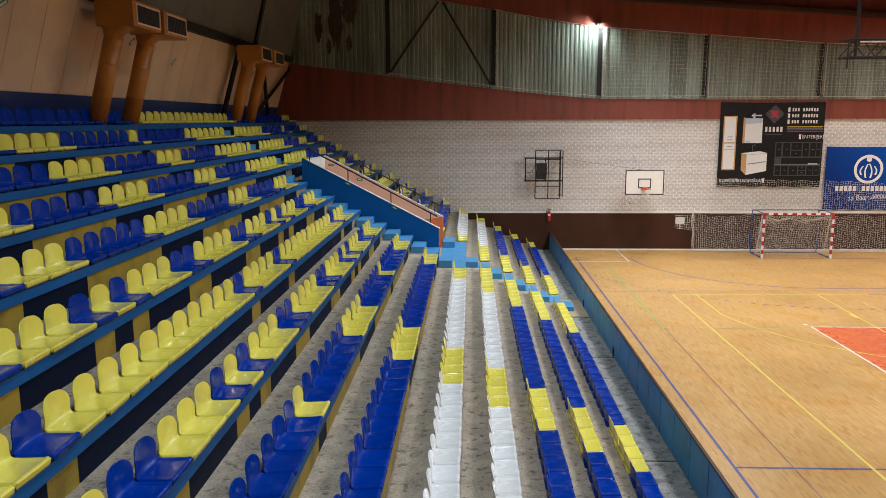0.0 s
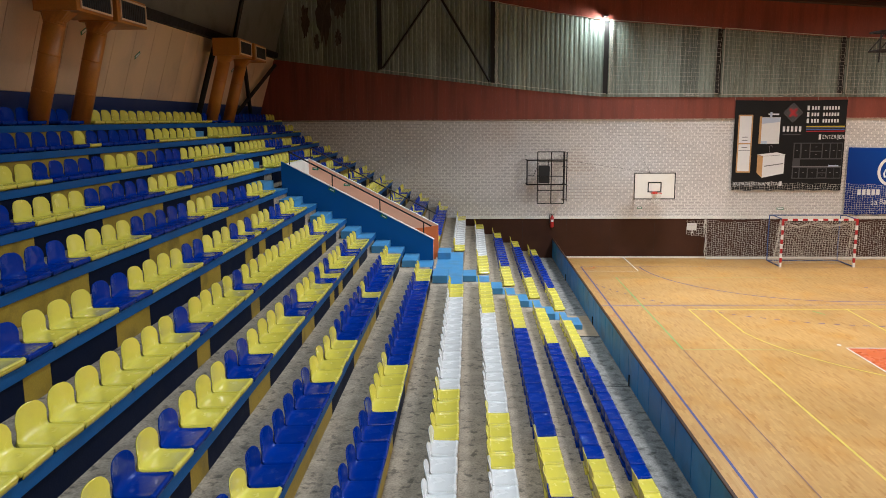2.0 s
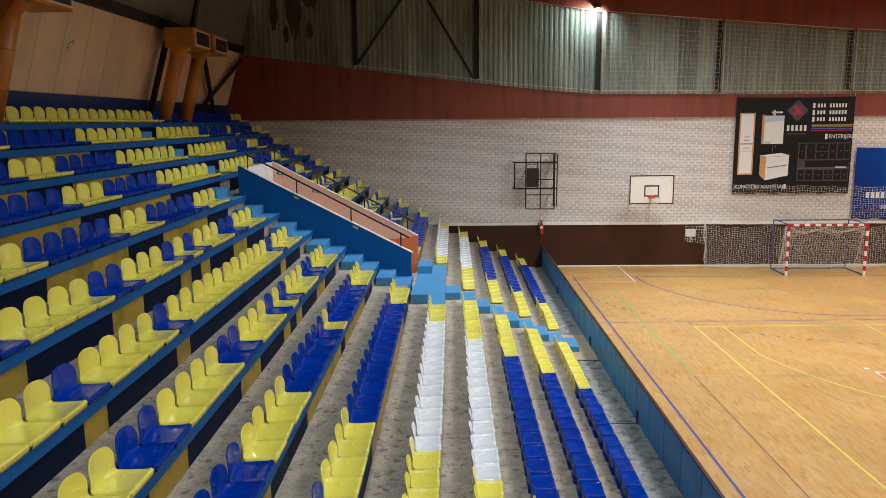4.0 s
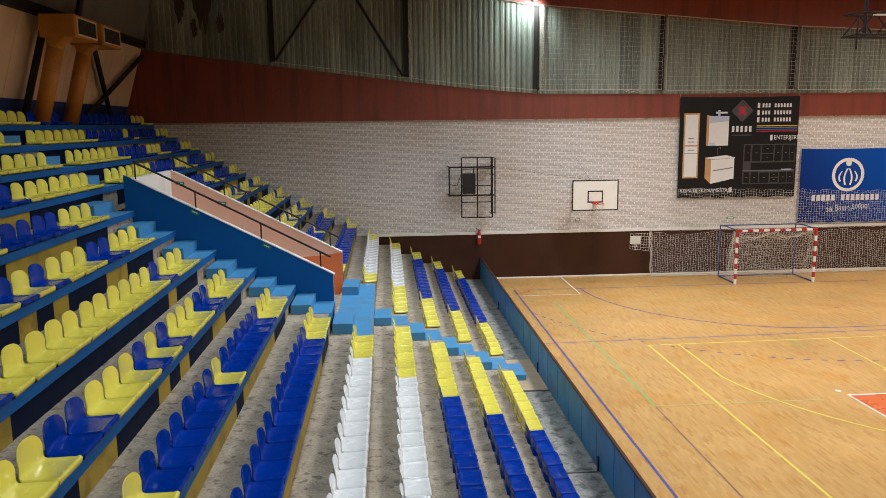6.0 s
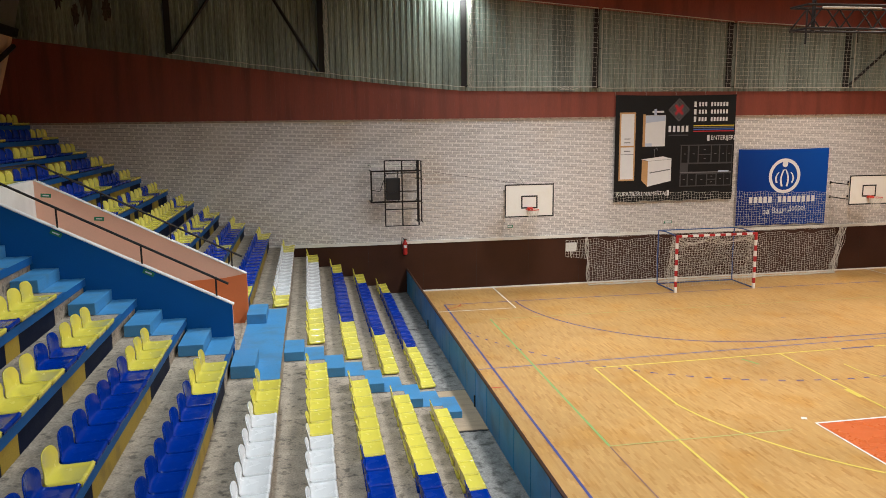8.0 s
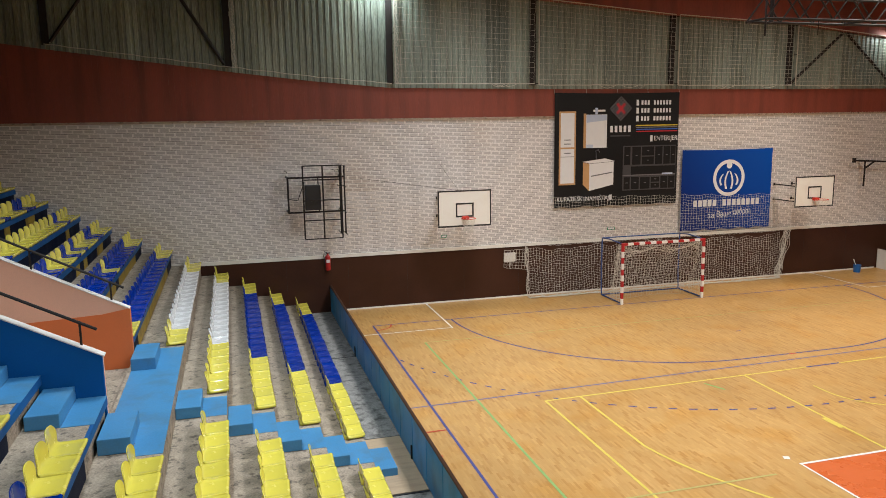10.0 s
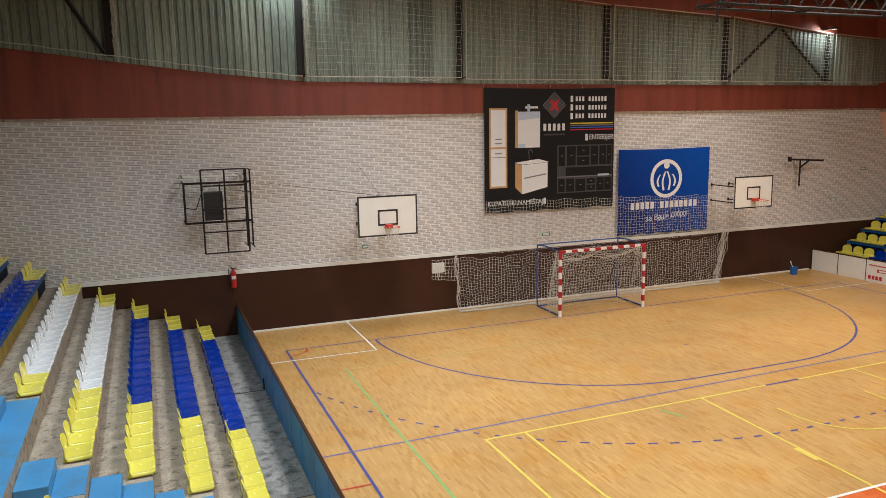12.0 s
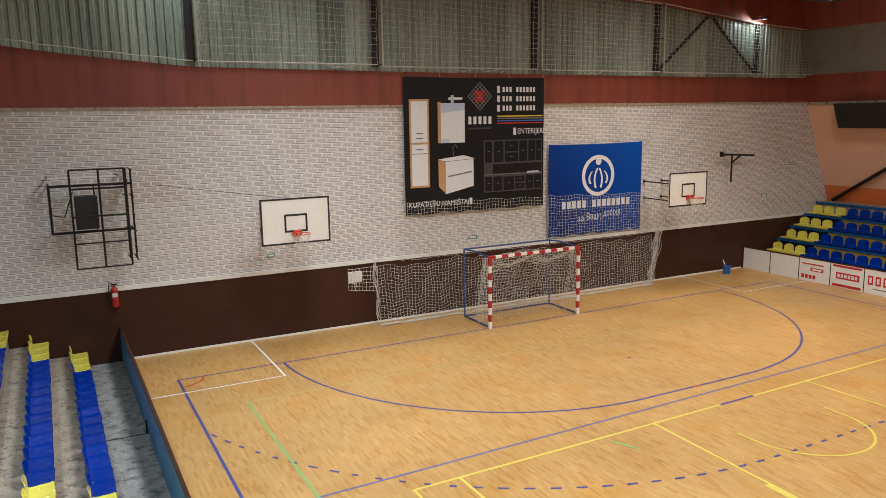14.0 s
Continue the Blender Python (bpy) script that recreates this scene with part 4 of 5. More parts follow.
add_box(bm, (T["A"][0] + 0.0, 20.35, T["W1"][1] + 0.001), (T["W1"][0] + 0.002, 25.0, T["W1"][1] + 0.006))
add_box(bm, (T["A"][0] + 0.43, 19.9, T["W1"][1] + 0.001), (T["W1"][0] + 0.002, 20.35, T["W1"][1] + 0.006))
tagged(part("landing", bm, M_STEP), "light blue painted landing before the entrance way", "landing", kind="structure")
low = ["W1", "W2", "b1", "b2", "b3"]
for a, b in zip(low, low[1:]):
    xa, za = T[a]
    xb2, zb2 = T[b]
    tagged(boxpart("aisle_step", (xa + 0.003, 22.05, zb2 + 0.003), (xa + 0.4, 22.95, zb2 + (za - zb2) * 0.5), M_STEP, r=0.012), "light blue painted half step between the lower rows", "step", "aisle steps", "structure")
    tagged(boxpart("aisle_tread", (xa + 0.401, 22.05, zb2 + 0.001), (xb2 + 0.002, 22.95, zb2 + 0.007), M_STEP), "light blue painted tread between the lower rows", "tread", "aisle treads", "structure")
tagged(boxpart("aisle_step", (T["b3"][0] + 0.003, 22.05, -0.01), (T["b3"][0] + 0.42, 22.95, 0.15), M_STEP, r=0.012), "light blue painted lowest step of the stand", "step", "aisle steps", "structure")

# entrance way through the stand
VX0, VX1 = -4.72, -0.58


def vtop(x):
    return 2.91 + (VX1 - x) * (5.06 - 2.91) / (VX1 - VX0)


def vwall(name, y0, y1, material, label, x0=VX0, x1=VX1, zlo=1.6, dz=0.0):
    bm = bmesh.new()
    add_prism(bm, [(x0, zlo), (x1, zlo), (x1, vtop(x1) + dz), (x0, vtop(x0) + dz)], "y", y0, y1)
    return tagged(part(name, bm, material), label, "parapet wall", kind="structure")


vwall("entrance_wall_near", VOM0, VOM0 + 0.07, M_VOM, "blue painted sloping side wall of the entrance way", x0=VX0 - 0.16)
vwall("entrance_lining_near", VOM0 + 0.071, VOM0 + 0.14, M_PEACH, "peach plastered inside of the entrance way")
vwall("entrance_wall_far", VOM1 - 0.04, VOM1 + 0.1, M_PEACH, "peach plastered sloping side wall of the entrance way")
bm = bmesh.new()
add_prism(bm, [(-3.0, 1.6), (VX1 + 0.03, 1.6), (VX1 + 0.03, vtop(VX1) + 0.0), (-1.02, 2.83), (-3.0, 2.74)], "y", VOM1 - 0.047, VOM1 - 0.0405)
tagged(part("entrance_dado", bm, M_ORAN), "orange painted lower part of the entrance wall", "wall", kind="structure")
bm = bmesh.new()
add_box(bm, (VX1 + 0.0005, VOM1 - 0.0402, 1.6), (VX1 + 0.03, VOM1 + 0.1, vtop(VX1) - 0.004))
tagged(part("entrance_end", bm, M_ORAN), "orange painted end of the entrance wall", "wall", kind="structure")
bm = bmesh.new()
add_box(bm, (VX0 - 0.14, VOM0 + 0.071, 1.6), (VX0 - 0.001, VOM1 + 0.1, vtop(VX0)))
tagged(part("entrance_wall_back", bm, M_WPAINT), "pale plastered back wall of the entrance way", "wall", kind="structure")
bm = bmesh.new()
add_box(bm, (VX0, VOM0 + 0.14, 1.5), (T["A"][0] - 0.001, VOM1 - 0.05, 1.795))
tagged(part("entrance_floor", bm, M_CONC), "worn concrete floor of the entrance way", "floor", kind="structure")
for y0, y1, mt in ((VOM0 - 0.012, VOM0 + 0.152, M_WPAINT), (VOM1 - 0.052, VOM1 + 0.112, M_WPAINT)):
    bm = bmesh.new()
    add_prism(bm, [(VX0, vtop(VX0) + 0.001), (VX1 + 0.03, vtop(VX1 + 0.03) + 0.001), (VX1 + 0.03, vtop(VX1 + 0.03) + 0.02), (VX0, vtop(VX0) + 0.02)], "y", y0, y1)
    tagged(part("coping", bm, mt), "white painted coping on the entrance wall", "coping", kind="structure")
for yy in (VOM0 + 0.1, VOM1 + 0.03):
    rail = thing("handrail", "dark brown steel handrail along the entrance wall", "handrail", "handrails")
    bm = bmesh.new()
    hh = 0.37
    add_path(bm, [(VX0 + 0.06, yy, vtop(VX0) + hh - 0.03), (VX1 - 0.05, yy, vtop(VX1) + hh)], 0.022, 8)
    part("rail", bm, M_STEEL, rail)
    for x in (VX0 + 0.06, -3.45, -2.1, -0.85):
        bm = bmesh.new()
        add_tube(bm, (x, yy, vtop(x) + 0.012), (x, yy, vtop(x) + hh), 0.017, 8)
        part("rail_post", bm, M_STEEL, rail)
rail = thing("handrail", "dark brown steel handrail across the head of the entrance way", "handrail", "handrails")
bm = bmesh.new()
add_path(bm, [(VX0 + 0.04, VOM0 + 0.12, vtop(VX0) + 0.35), (VX0 + 0.04, VOM1 + 0.01, vtop(VX0) + 0.35)], 0.022, 8)
part("rail", bm, M_STEEL, rail)
for x, y, r in ((-3.45, VOM0 - 0.004, 1), (-1.98, VOM0 - 0.004, 1), (-3.5, VOM1 - 0.05, 1), (-4.5, VOM1 - 0.05, 1)):
    s = thing("exit_sign", "small green and white sign fixed on the wall", "sign", "small signs")
    ang = math.atan2(5.06 - 2.91, VX1 - VX0)
    for nm, mt2, w, h, d in (("plate", M_SIGNG, 0.1, 0.04, 0.0), ("face", M_PRW, 0.06, 0.012, -0.003)):
        bm = bmesh.new()
        add_box(bm, (-w, -0.004 + d, -h), (w, 0.0 + d, h))
        p = part(nm, bm, mt2, s)
    s.matrix_world = Matrix.Translation((x, y, vtop(x) - (0.07 if y < 22 else 0.2))) @ pose(0, 0, 0, 0, math.degrees(ang) if y < 22 else 4, 0)

# ---- fence before the court ----
fence = thing("court_fence", "row of blue painted panels with a dark top edge along the court", "fence", kind="structure")
y = BACK + 0.2
k = 0
PW = 1.04
while y < WALL - 0.1:
    e = min(y + PW - 0.03, WALL - 0.04)
    ob = boxpart("fence_panel", (FENCE - 0.02, y, 0.0), (FENCE + 0.02, e, 0.85), M_FENCE, fence, r=0.005)
    y += PW
    k += 1
# Black backing added so the panel gaps come out dark.
boxpart("backing_rail", (FENCE + 0.0205, BACK + 0.2, 0.0), (FENCE + 0.034, WALL - 0.04, 0.848), M_BLACK, fence, "black backing added to darken the panel gaps")
boxpart("top_edge", (FENCE - 0.03, BACK + 0.2, 0.851), (FENCE + 0.03, WALL - 0.04, 0.885), M_BROWN, fence, "dark brown top edge", r=0.006)
for yy in (29.17, 22.62, 17.2):
    bm = bmesh.new()
    add_box(bm, (FENCE - 0.05, yy - 0.02, -0.01), (FENCE - 0.021, yy + 0.02, 0.26))
    part("fence_post", bm, M_BLACK, fence, "short black steel foot post")

# ---- goal ----
def goal():
    g = thing("handball_goal", "red and white striped handball goal with a blue rear frame", "goal")
    x0, x1 = CX - 1.54, CX + 1.54
    s = 0.04
    for x in (x0, x1):
        z, i = 0.0, 1
        while z < 2.0 - 1e-6:
            top = min(z + 0.2, 2.0)
            boxpart("post_band", (x - s, GY - s, z), (x + s, GY + s, top), M_GRED if i % 2 == 0 else M_GWHI, g)
            z, i = top, i + 1
    n = 15
    w = (x1 - x0 + 2 * s) / n
    for i in range(n):
        a = x0 - s + i * w
        boxpart("crossbar_band", (a, GY - s, 2.0005), (a + w, GY + s, 2.08), M_GRED if i % 2 == 0 else M_GWHI, g)
    for x in (x0, x1):
        bm = bmesh.new()
        add_path(bm, [(x, GY + 0.04, 2.05), (x - 0.02, GY + 0.9, 2.1), (x - 0.02, GY + 1.42, 2.06)], 0.022, 8)
        part("top_arm", bm, M_GBLU, g, "blue steel tube")
        bm = bmesh.new()
        add_path(bm, [(x - 0.02, GY + 1.42, 2.06), (x - 0.02, GY + 1.45, 1.0), (x, GY + 1.45, 0.03)], 0.022, 8)
        part("rear_post", bm, M_GBLU, g, "blue steel tube")
        bm = bmesh.new()
        add_path(bm, [(x, GY + 0.04, 0.03), (x, GY + 1.45, 0.03)], 0.025, 8)
        part("base_arm", bm, M_GBLU, g, "blue steel tube")
    for z, nm in ((0.03, "base_bar"), (2.06, "rear_top_bar")):
        bm = bmesh.new()
        add_path(bm, [(x0, GY + 1.45, z), (x1, GY + 1.45, z)], 0.022, 8)
        part(nm, bm, M_GBLU, g, "blue steel tube")
    bm = bmesh.new()
    net(bm, (x0, GY + 0.05, 2.0), (x1 - x0, 0, 0), (0, 0.75, -1.98), 28, 20, 0.0048, lambda s, t: (0, -0.12 * math.sin(math.pi * s) * (1 - t), 0.05 * math.sin(7 * s + 4 * t) + 0.25 * math.sin(math.pi * t)), seed=1)
    part("rear_net", bm, M_NET, g, "white cord net")
    for x in (x0, x1):
        bm = bmesh.new()
        net(bm, (x, GY + 0.05, 0.03), (0, 0.78, 0), (0, 0, 1.95), 7, 17, 0.0052, lambda s, t: (-0.45 * s * t, 0, 0.03 * math.sin(6 * s + 3 * t)), seed=2)
        part("side_net", bm, M_NET, g, "white cord net")
    bm = bmesh.new()
    rn = random.Random(9)
    for q in range(7):
        a = x0 + 0.1 + q * 0.02
        add_path(bm, [(a + (x1 - x0 - 0.2) * i / 20, GY + 0.12 + 0.1 * rn.random(), 1.95 - 0.2 * abs(math.sin(math.pi * i / 10 + 0.2 * q)) - 0.03 * q * rn.random()) for i in range(21)], 0.006, 4)
    part("net_folds", bm, M_NET, g, "bunched white cord net")
    return g


goal()

# ---- safety net behind the goal ----
def wavy(s, t):
    return (0.025 * math.sin(s * 37 + 4 * t), 0.05 * math.sin(s * 60) * t * t * 0.4 - 0.1 * math.sin(math.pi * ((s * 4) % 1)) * t + 0.045 * math.sin(s * 84 + 1.5 * math.sin(5 * t)) * (1 - 0.4 * t), 0.12 * (1 - t) + 0.05 * math.sin(s * 23) * (1 - 0.5 * t) + 0.02 * math.sin(s * 71 + t * 5))


sn = thing("safety_net", "white cord safety net hung on the wall behind the goal", "safety net")
bm = bmesh.new()
net(bm, (11.15, 33.92, 0.04), (10.35, 0, 0), (0, 0, 1.72), 98, 19, 0.0045, wavy, seed=4)
part("lower_net", bm, M_NET, sn)
bm = bmesh.new()
net(bm, (12.0, 34.1, 1.79), (9.6, 0, 0), (0, 0, 1.67), 86, 16, 0.0042, lambda s, t: (0, -0.06 * abs(math.sin(math.pi * s * 9)) * t + (0.06 - 0.25 * s) * t, 0.015 * math.sin(s * 31)), seed=6)
part("upper_net", bm, M_NET, sn)
bm = bmesh.new()
net(bm, (10.3, 34.1, 1.1), (0.9, 0, 0), (0, -0.1, 0.62), 8, 6, 0.0065, lambda s, t: (0, -0.12 * s * (1 - t), 0.0), seed=8)
part("net_flap", bm, M_NET, sn)
for x, xx, w, k in ((11.17, 11.12, 0.05, 7), (21.45, 21.9, 0.16, 22)):
    bm = bmesh.new()
    rn = random.Random(int(x))
    for q in range(k):
        ph, o = rn.random() * 6, rn.gauss(0, 0.5) * w
        add_path(bm, [(x + (xx - x) * i / 12 + o * (0.5 + 0.5 * i / 12) + 0.035 * math.sin(ph + i * 0.9), 33.9 + 0.05 * math.sin(ph * 2 + i) + 0.15 * (i / 12), 0.02 + 1.85 * i / 12) for i in range(13)], 0.006, 4)
    part("gathered_edge", bm, M_NET, sn, "gathered white net edge")
bm = bmesh.new()
rn = random.Random(21)
for q in range(8):
    add_path(bm, [(11.15 + 10.35 * i / 60, 33.78 + 0.05 * rn.gauss(0, 1), 0.012 + 0.05 * rn.random()) for i in range(61)], 0.008, 4)
part("net_hem", bm, M_NET, sn, "net hem heaped along the floor")

# ---- basketball boards on the wall ----
def basket(x0, x1, y, z0, z1, label, wires):
    b = thing("basketball_board", label, "basketball hoop", "wall basketball boards")
    c = (x0 + x1) / 2
    boxpart("board", (x0, y, z0), (x1, y + 0.03, z1), M_BOARD, b, r=0.004)
    t = 0.045
    for nm, lo, hi in (("top_border", (x0, z1 - t), (x1, z1)), ("bottom_border", (x0, z0), (x1, z0 + t)), ("side_border", (x0, z0 + t + 0.001), (x0 + t, z1 - t - 0.001)), ("side_border", (x1 - t, z0 + t + 0.001), (x1, z1 - t - 0.001))):
        boxpart(nm, (lo[0], y - 0.005, lo[1]), (hi[0], y - 0.0005, hi[1]), M_BLACK, b, "black painted border")
    w, zz0, zz1, q = 0.295, z0 + 0.3, z0 + 0.75, 0.05
    for lo, hi in (((c - w, zz1 - q), (c + w, zz1)), ((c - w, zz0), (c + w, zz0 + q)), ((c - w, zz0 + q + 0.001), (c - w + q, zz1 - q - 0.001)), ((c + w - q, zz0 + q + 0.001), (c + w, zz1 - q - 0.001))):
        boxpart("target_line", (lo[0], y - 0.005, lo[1]), (hi[0], y - 0.0005, hi[1]), M_BLACK, b, "black painted target rectangle")
    bm = bmesh.new()
    rc = (c, y - 0.38, z0 + 0.3)
    pts = [(rc[0] + 0.225 * math.cos(2 * math.pi * i / 24), rc[1] + 0.225 * math.sin(2 * math.pi * i / 24), rc[2]) for i in range(25)]
    add_path(bm, pts, 0.012, 6)
    add_box(bm, (c - 0.09, y - 0.16, z0 + 0.24), (c + 0.09, y - 0.006, z0 + 0.34))
    rim = part("rim", bm, M_RIM, b, "red steel rim")
    bm = bmesh.new()
    for i in range(12):
        a = 2 * math.pi * i / 12
        for d in (1, -1):
            add_path(bm, [(rc[0] + r * math.cos(a + d * j * 0.26), rc[1] + r * math.sin(a + d * j * 0.26), rc[2] - h) for j, (r, h) in enumerate(((0.222, 0.01), (0.2, 0.1), (0.165, 0.2), (0.14, 0.3), (0.135, 0.4)))], 0.0045, 4)
    part("hoop_net", bm, M_NET, rim, "white string net")
    for z in (z0 + 0.15, z1 - 0.4):
        for dx in (-0.4, 0.4):
            bm = bmesh.new()
            add_path(bm, [(c + dx, y + 0.03, z), (c + dx, WALL - 0.005, z)], 0.022, 6)
            part("wall_arm", bm, M_STEEL, b, "dark steel wall arm")
            boxpart("wall_plate", (c + dx - 0.035, WALL - 0.03, z - 0.05), (c + dx + 0.035, WALL - 0.012, z + 0.05), M_STEEL, b)
    if not wires:
        return b
    bm = bmesh.new()
    add_path(bm, [(c - 0.2, y + 0.02, z1), (c - 0.3, WALL - 0.03, z1 + 0.75)], 0.006, 4)
    add_path(bm, [(c - 0.2, y + 0.02, z1), (c - 3.0, WALL - 0.03, z1 + 0.35)], 0.005, 4)
    part("stay_wire", bm, M_STEEL, b, "thin stay wire")
    return b


basket(7.5, 9.26, 32.4, 2.87, 4.02, "white basketball board with black border on wall arms", True)
basket(20.95, 22.65, 32.6, 2.88, 4.0, "white basketball board with black border on long arms", False)

# bracket of a removed board
br = thing("wall_bracket", "dark steel bracket of a removed board on the brick wall", "bracket")
for a, b in (((24.75, 33.9, 4.42), (26.4, 33.9, 4.33)), ((25.25, 33.9, 4.4), (25.25, 33.9, 3.4)), ((25.25, 33.9, 4.1), (25.7, 33.9, 4.36)), ((25.25, 33.9, 4.39), (25.25, WALL - 0.005, 4.39))):
    bm = bmesh.new()
    add_tube(bm, a, b, 0.035, 6)
    part("bar", bm, M_STEEL, br)
boxpart("end_plate", (24.66, 33.86, 4.34), (24.78, 33.94, 4.52), M_STEEL, br)

# folded frame with a black box
cg = thing("folded_hoop_frame", "folded lattice frame of dark steel tubes on the brick wall", "hoop frame")


def bar(a, b, r=0.018, name="tube"):
    bm = bmesh.new()
    add_tube(bm, a, b, r, 6)
    part(name, bm, M_STEEL, cg)


fx0, fx1 = 3.45, 4.62
FYc = 33.15
for x in (fx0, 4.05, fx1):
    bar((x, FYc, 2.62), (x, FYc, 4.88), 0.024, "upright")
for z in (2.62, 3.2, 3.82, 4.45, 4.88):
    bar((fx0, FYc, z), (fx1, FYc, z), 0.02, "crossbar")
for x in (fx1, fx1 + 0.14):
    bar((x, FYc + 0.3, 2.72), (x, FYc + 0.3, 4.84), 0.024, "upright")
    for z in (2.72, 3.4, 4.2, 4.84):
        bar((x, FYc, z), (x, WALL - 0.2, z), 0.016, "brace")
for z in (3.42, 4.5):
    bar((3.02, 33.55, z), (4.75, 33.55, z), 0.032, "main_bar")
    for x in (3.02, 4.7):
        bar((x, 33.55, z), (x, WALL - 0.005, z), 0.03, "wall_arm")
bar((3.02, 33.55, 3.42), (3.02, 33.55, 4.5), 0.03, "upright")
bar((3.02, 33.55, 3.85), (3.3, 33.45, 3.8), 0.012, "stay")
bar((3.3, 33.45, 3.8), (3.5, 33.2, 4.4), 0.012, "stay")
boxpart("white_bar", (2.95, 33.6, 4.66), (4.6, 33.64, 4.7), M_WPAINT, cg, "white painted bar")
bar((4.68, 33.55, 4.56), (4.68, WALL - 0.03, 4.68), 0.02, "stay")
bar((3.0, 33.6, 4.68), (3.0, WALL - 0.005, 4.68), 0.02, "stay")
bar((4.5, 33.6, 4.68), (4.5, WALL - 0.005, 4.68), 0.02, "stay")
boxpart("black_box", (3.52, 33.3, 3.5), (4.0, 33.62, 4.27), M_BLACK, cg, "black boxed unit", r=0.02)
bar((3.95, 33.4, 3.42), (3.95, 33.55, 4.5), 0.018, "stay")

# ---- small wall things ----
ex = thing("fire_extinguisher", "red fire extinguisher hung on the brown wall panel", "fire extinguisher")
bm = bmesh.new()
for a, b, r0, r1 in ((1.42, 1.45, 0.07, 0.085), (1.45, 1.86, 0.085, 0.085), (1.86, 1.93, 0.085, 0.035), (1.93, 1.97, 0.03, 0.03)):
    add_tube(bm, (4.23, WALL - 0.13, a), (4.23, WALL - 0.13, b), r0, 14, r1)
cyl = part("cylinder", bm, M_EXT, ex)
bm = bmesh.new()
add_path(bm, [(4.23, WALL - 0.13, 1.98), (4.12, WALL - 0.15, 2.06), (4.1, WALL - 0.16, 1.9), (4.13, WALL - 0.19, 1.6)], 0.014, 6)
add_box(bm, (4.17, WALL - 0.15, 1.97), (4.31, WALL - 0.11, 2.0))
part("hose", bm, M_BLACK, ex)
boxpart("label_patch", (4.17, WALL - 0.22, 1.68), (4.29, WALL - 0.2135, 1.78), M_PRW, cyl, "white label")
boxpart("hook", (4.21, WALL - 0.06, 1.8), (4.25, WALL - 0.03, 1.95), M_STEEL, ex)

wb = thing("wall_box", "small white plastic box on the brown wall panel", "electric box")
boxpart("box", (10.36, WALL - 0.1, 1.28), (10.78, WALL - 0.036, 1.6), M_BOX, wb, r=0.012)
bm = bmesh.new()
add_path(bm, [(10.55, WALL - 0.06, 1.28), (10.56, WALL - 0.06, 1.12), (10.6, WALL - 0.06, 1.02)], 0.012, 5)
add_path(bm, [(10.62, WALL - 0.06, 1.28), (10.62, WALL - 0.06, 1.14)], 0.012, 5)
part("cable", bm, M_BOX, wb)

bk = thing("bucket", "blue plastic bucket standing by the wall", "bucket")
bm = bmesh.new()
add_tube(bm, (25.1, 33.75, 0.0), (25.1, 33.75, 0.3), 0.12, 16, 0.15)
part("body", bm, M_BUCK, bk)
bm = bmesh.new()
add_path(bm, [(25.1 + 0.145 * math.cos(math.pi * i / 10), 33.75, 0.29 + 0.13 * math.sin(math.pi * i / 10)) for i in range(11)], 0.008, 5)
part("handle", bm, M_STEEL, bk)
bm = bmesh.new()
add_tube(bm, (25.05, 33.78, 0.3), (25.0, 33.85, 0.52), 0.018, 6)
part("brush", bm, M_GWHI, bk)

for x, z, w in ((14.5, 2.25, 0.16), (19.2, 2.3, 0.12), (8.2, 2.3, 0.1), (27.5, 2.75, 0.16), (29.0, 3.9, 0.14)):
    s = thing("exit_sign", "small green and white sign on the brick wall", "sign", "small signs")
    boxpart("plate", (x - w, WALL - 0.022, z - 0.05), (x + w, WALL - 0.0125, z + 0.05), M_SIGNG, s)
    boxpart("face", (x - w * 0.75, WALL - 0.026, z - 0.028), (x + w * 0.75, WALL - 0.0225, z + 0.028), M_PRW, s)
for y, z in ((17.6, 8.35), (20.6, 8.05), (28.9, 8.2), (12.0, 8.5)):
    s = thing("exit_sign", "small green and white sign on the cream wall", "sign", "small signs")
    bm = bmesh.new()
    add_box(bm, (-0.004, -0.14, -0.05), (0.004, 0.14, 0.05))
    part("plate", bm, M_SIGNG, s)
    bm = bmesh.new()
    add_box(bm, (0.005, -0.1, -0.028), (0.008, 0.1, 0.028))
    part("face", bm, M_PRW, s)
    s.matrix_world = Matrix.Translation((lw_x(z) + 0.012, y, z)) @ pose(0, 0, 0, 35, 20, 0)

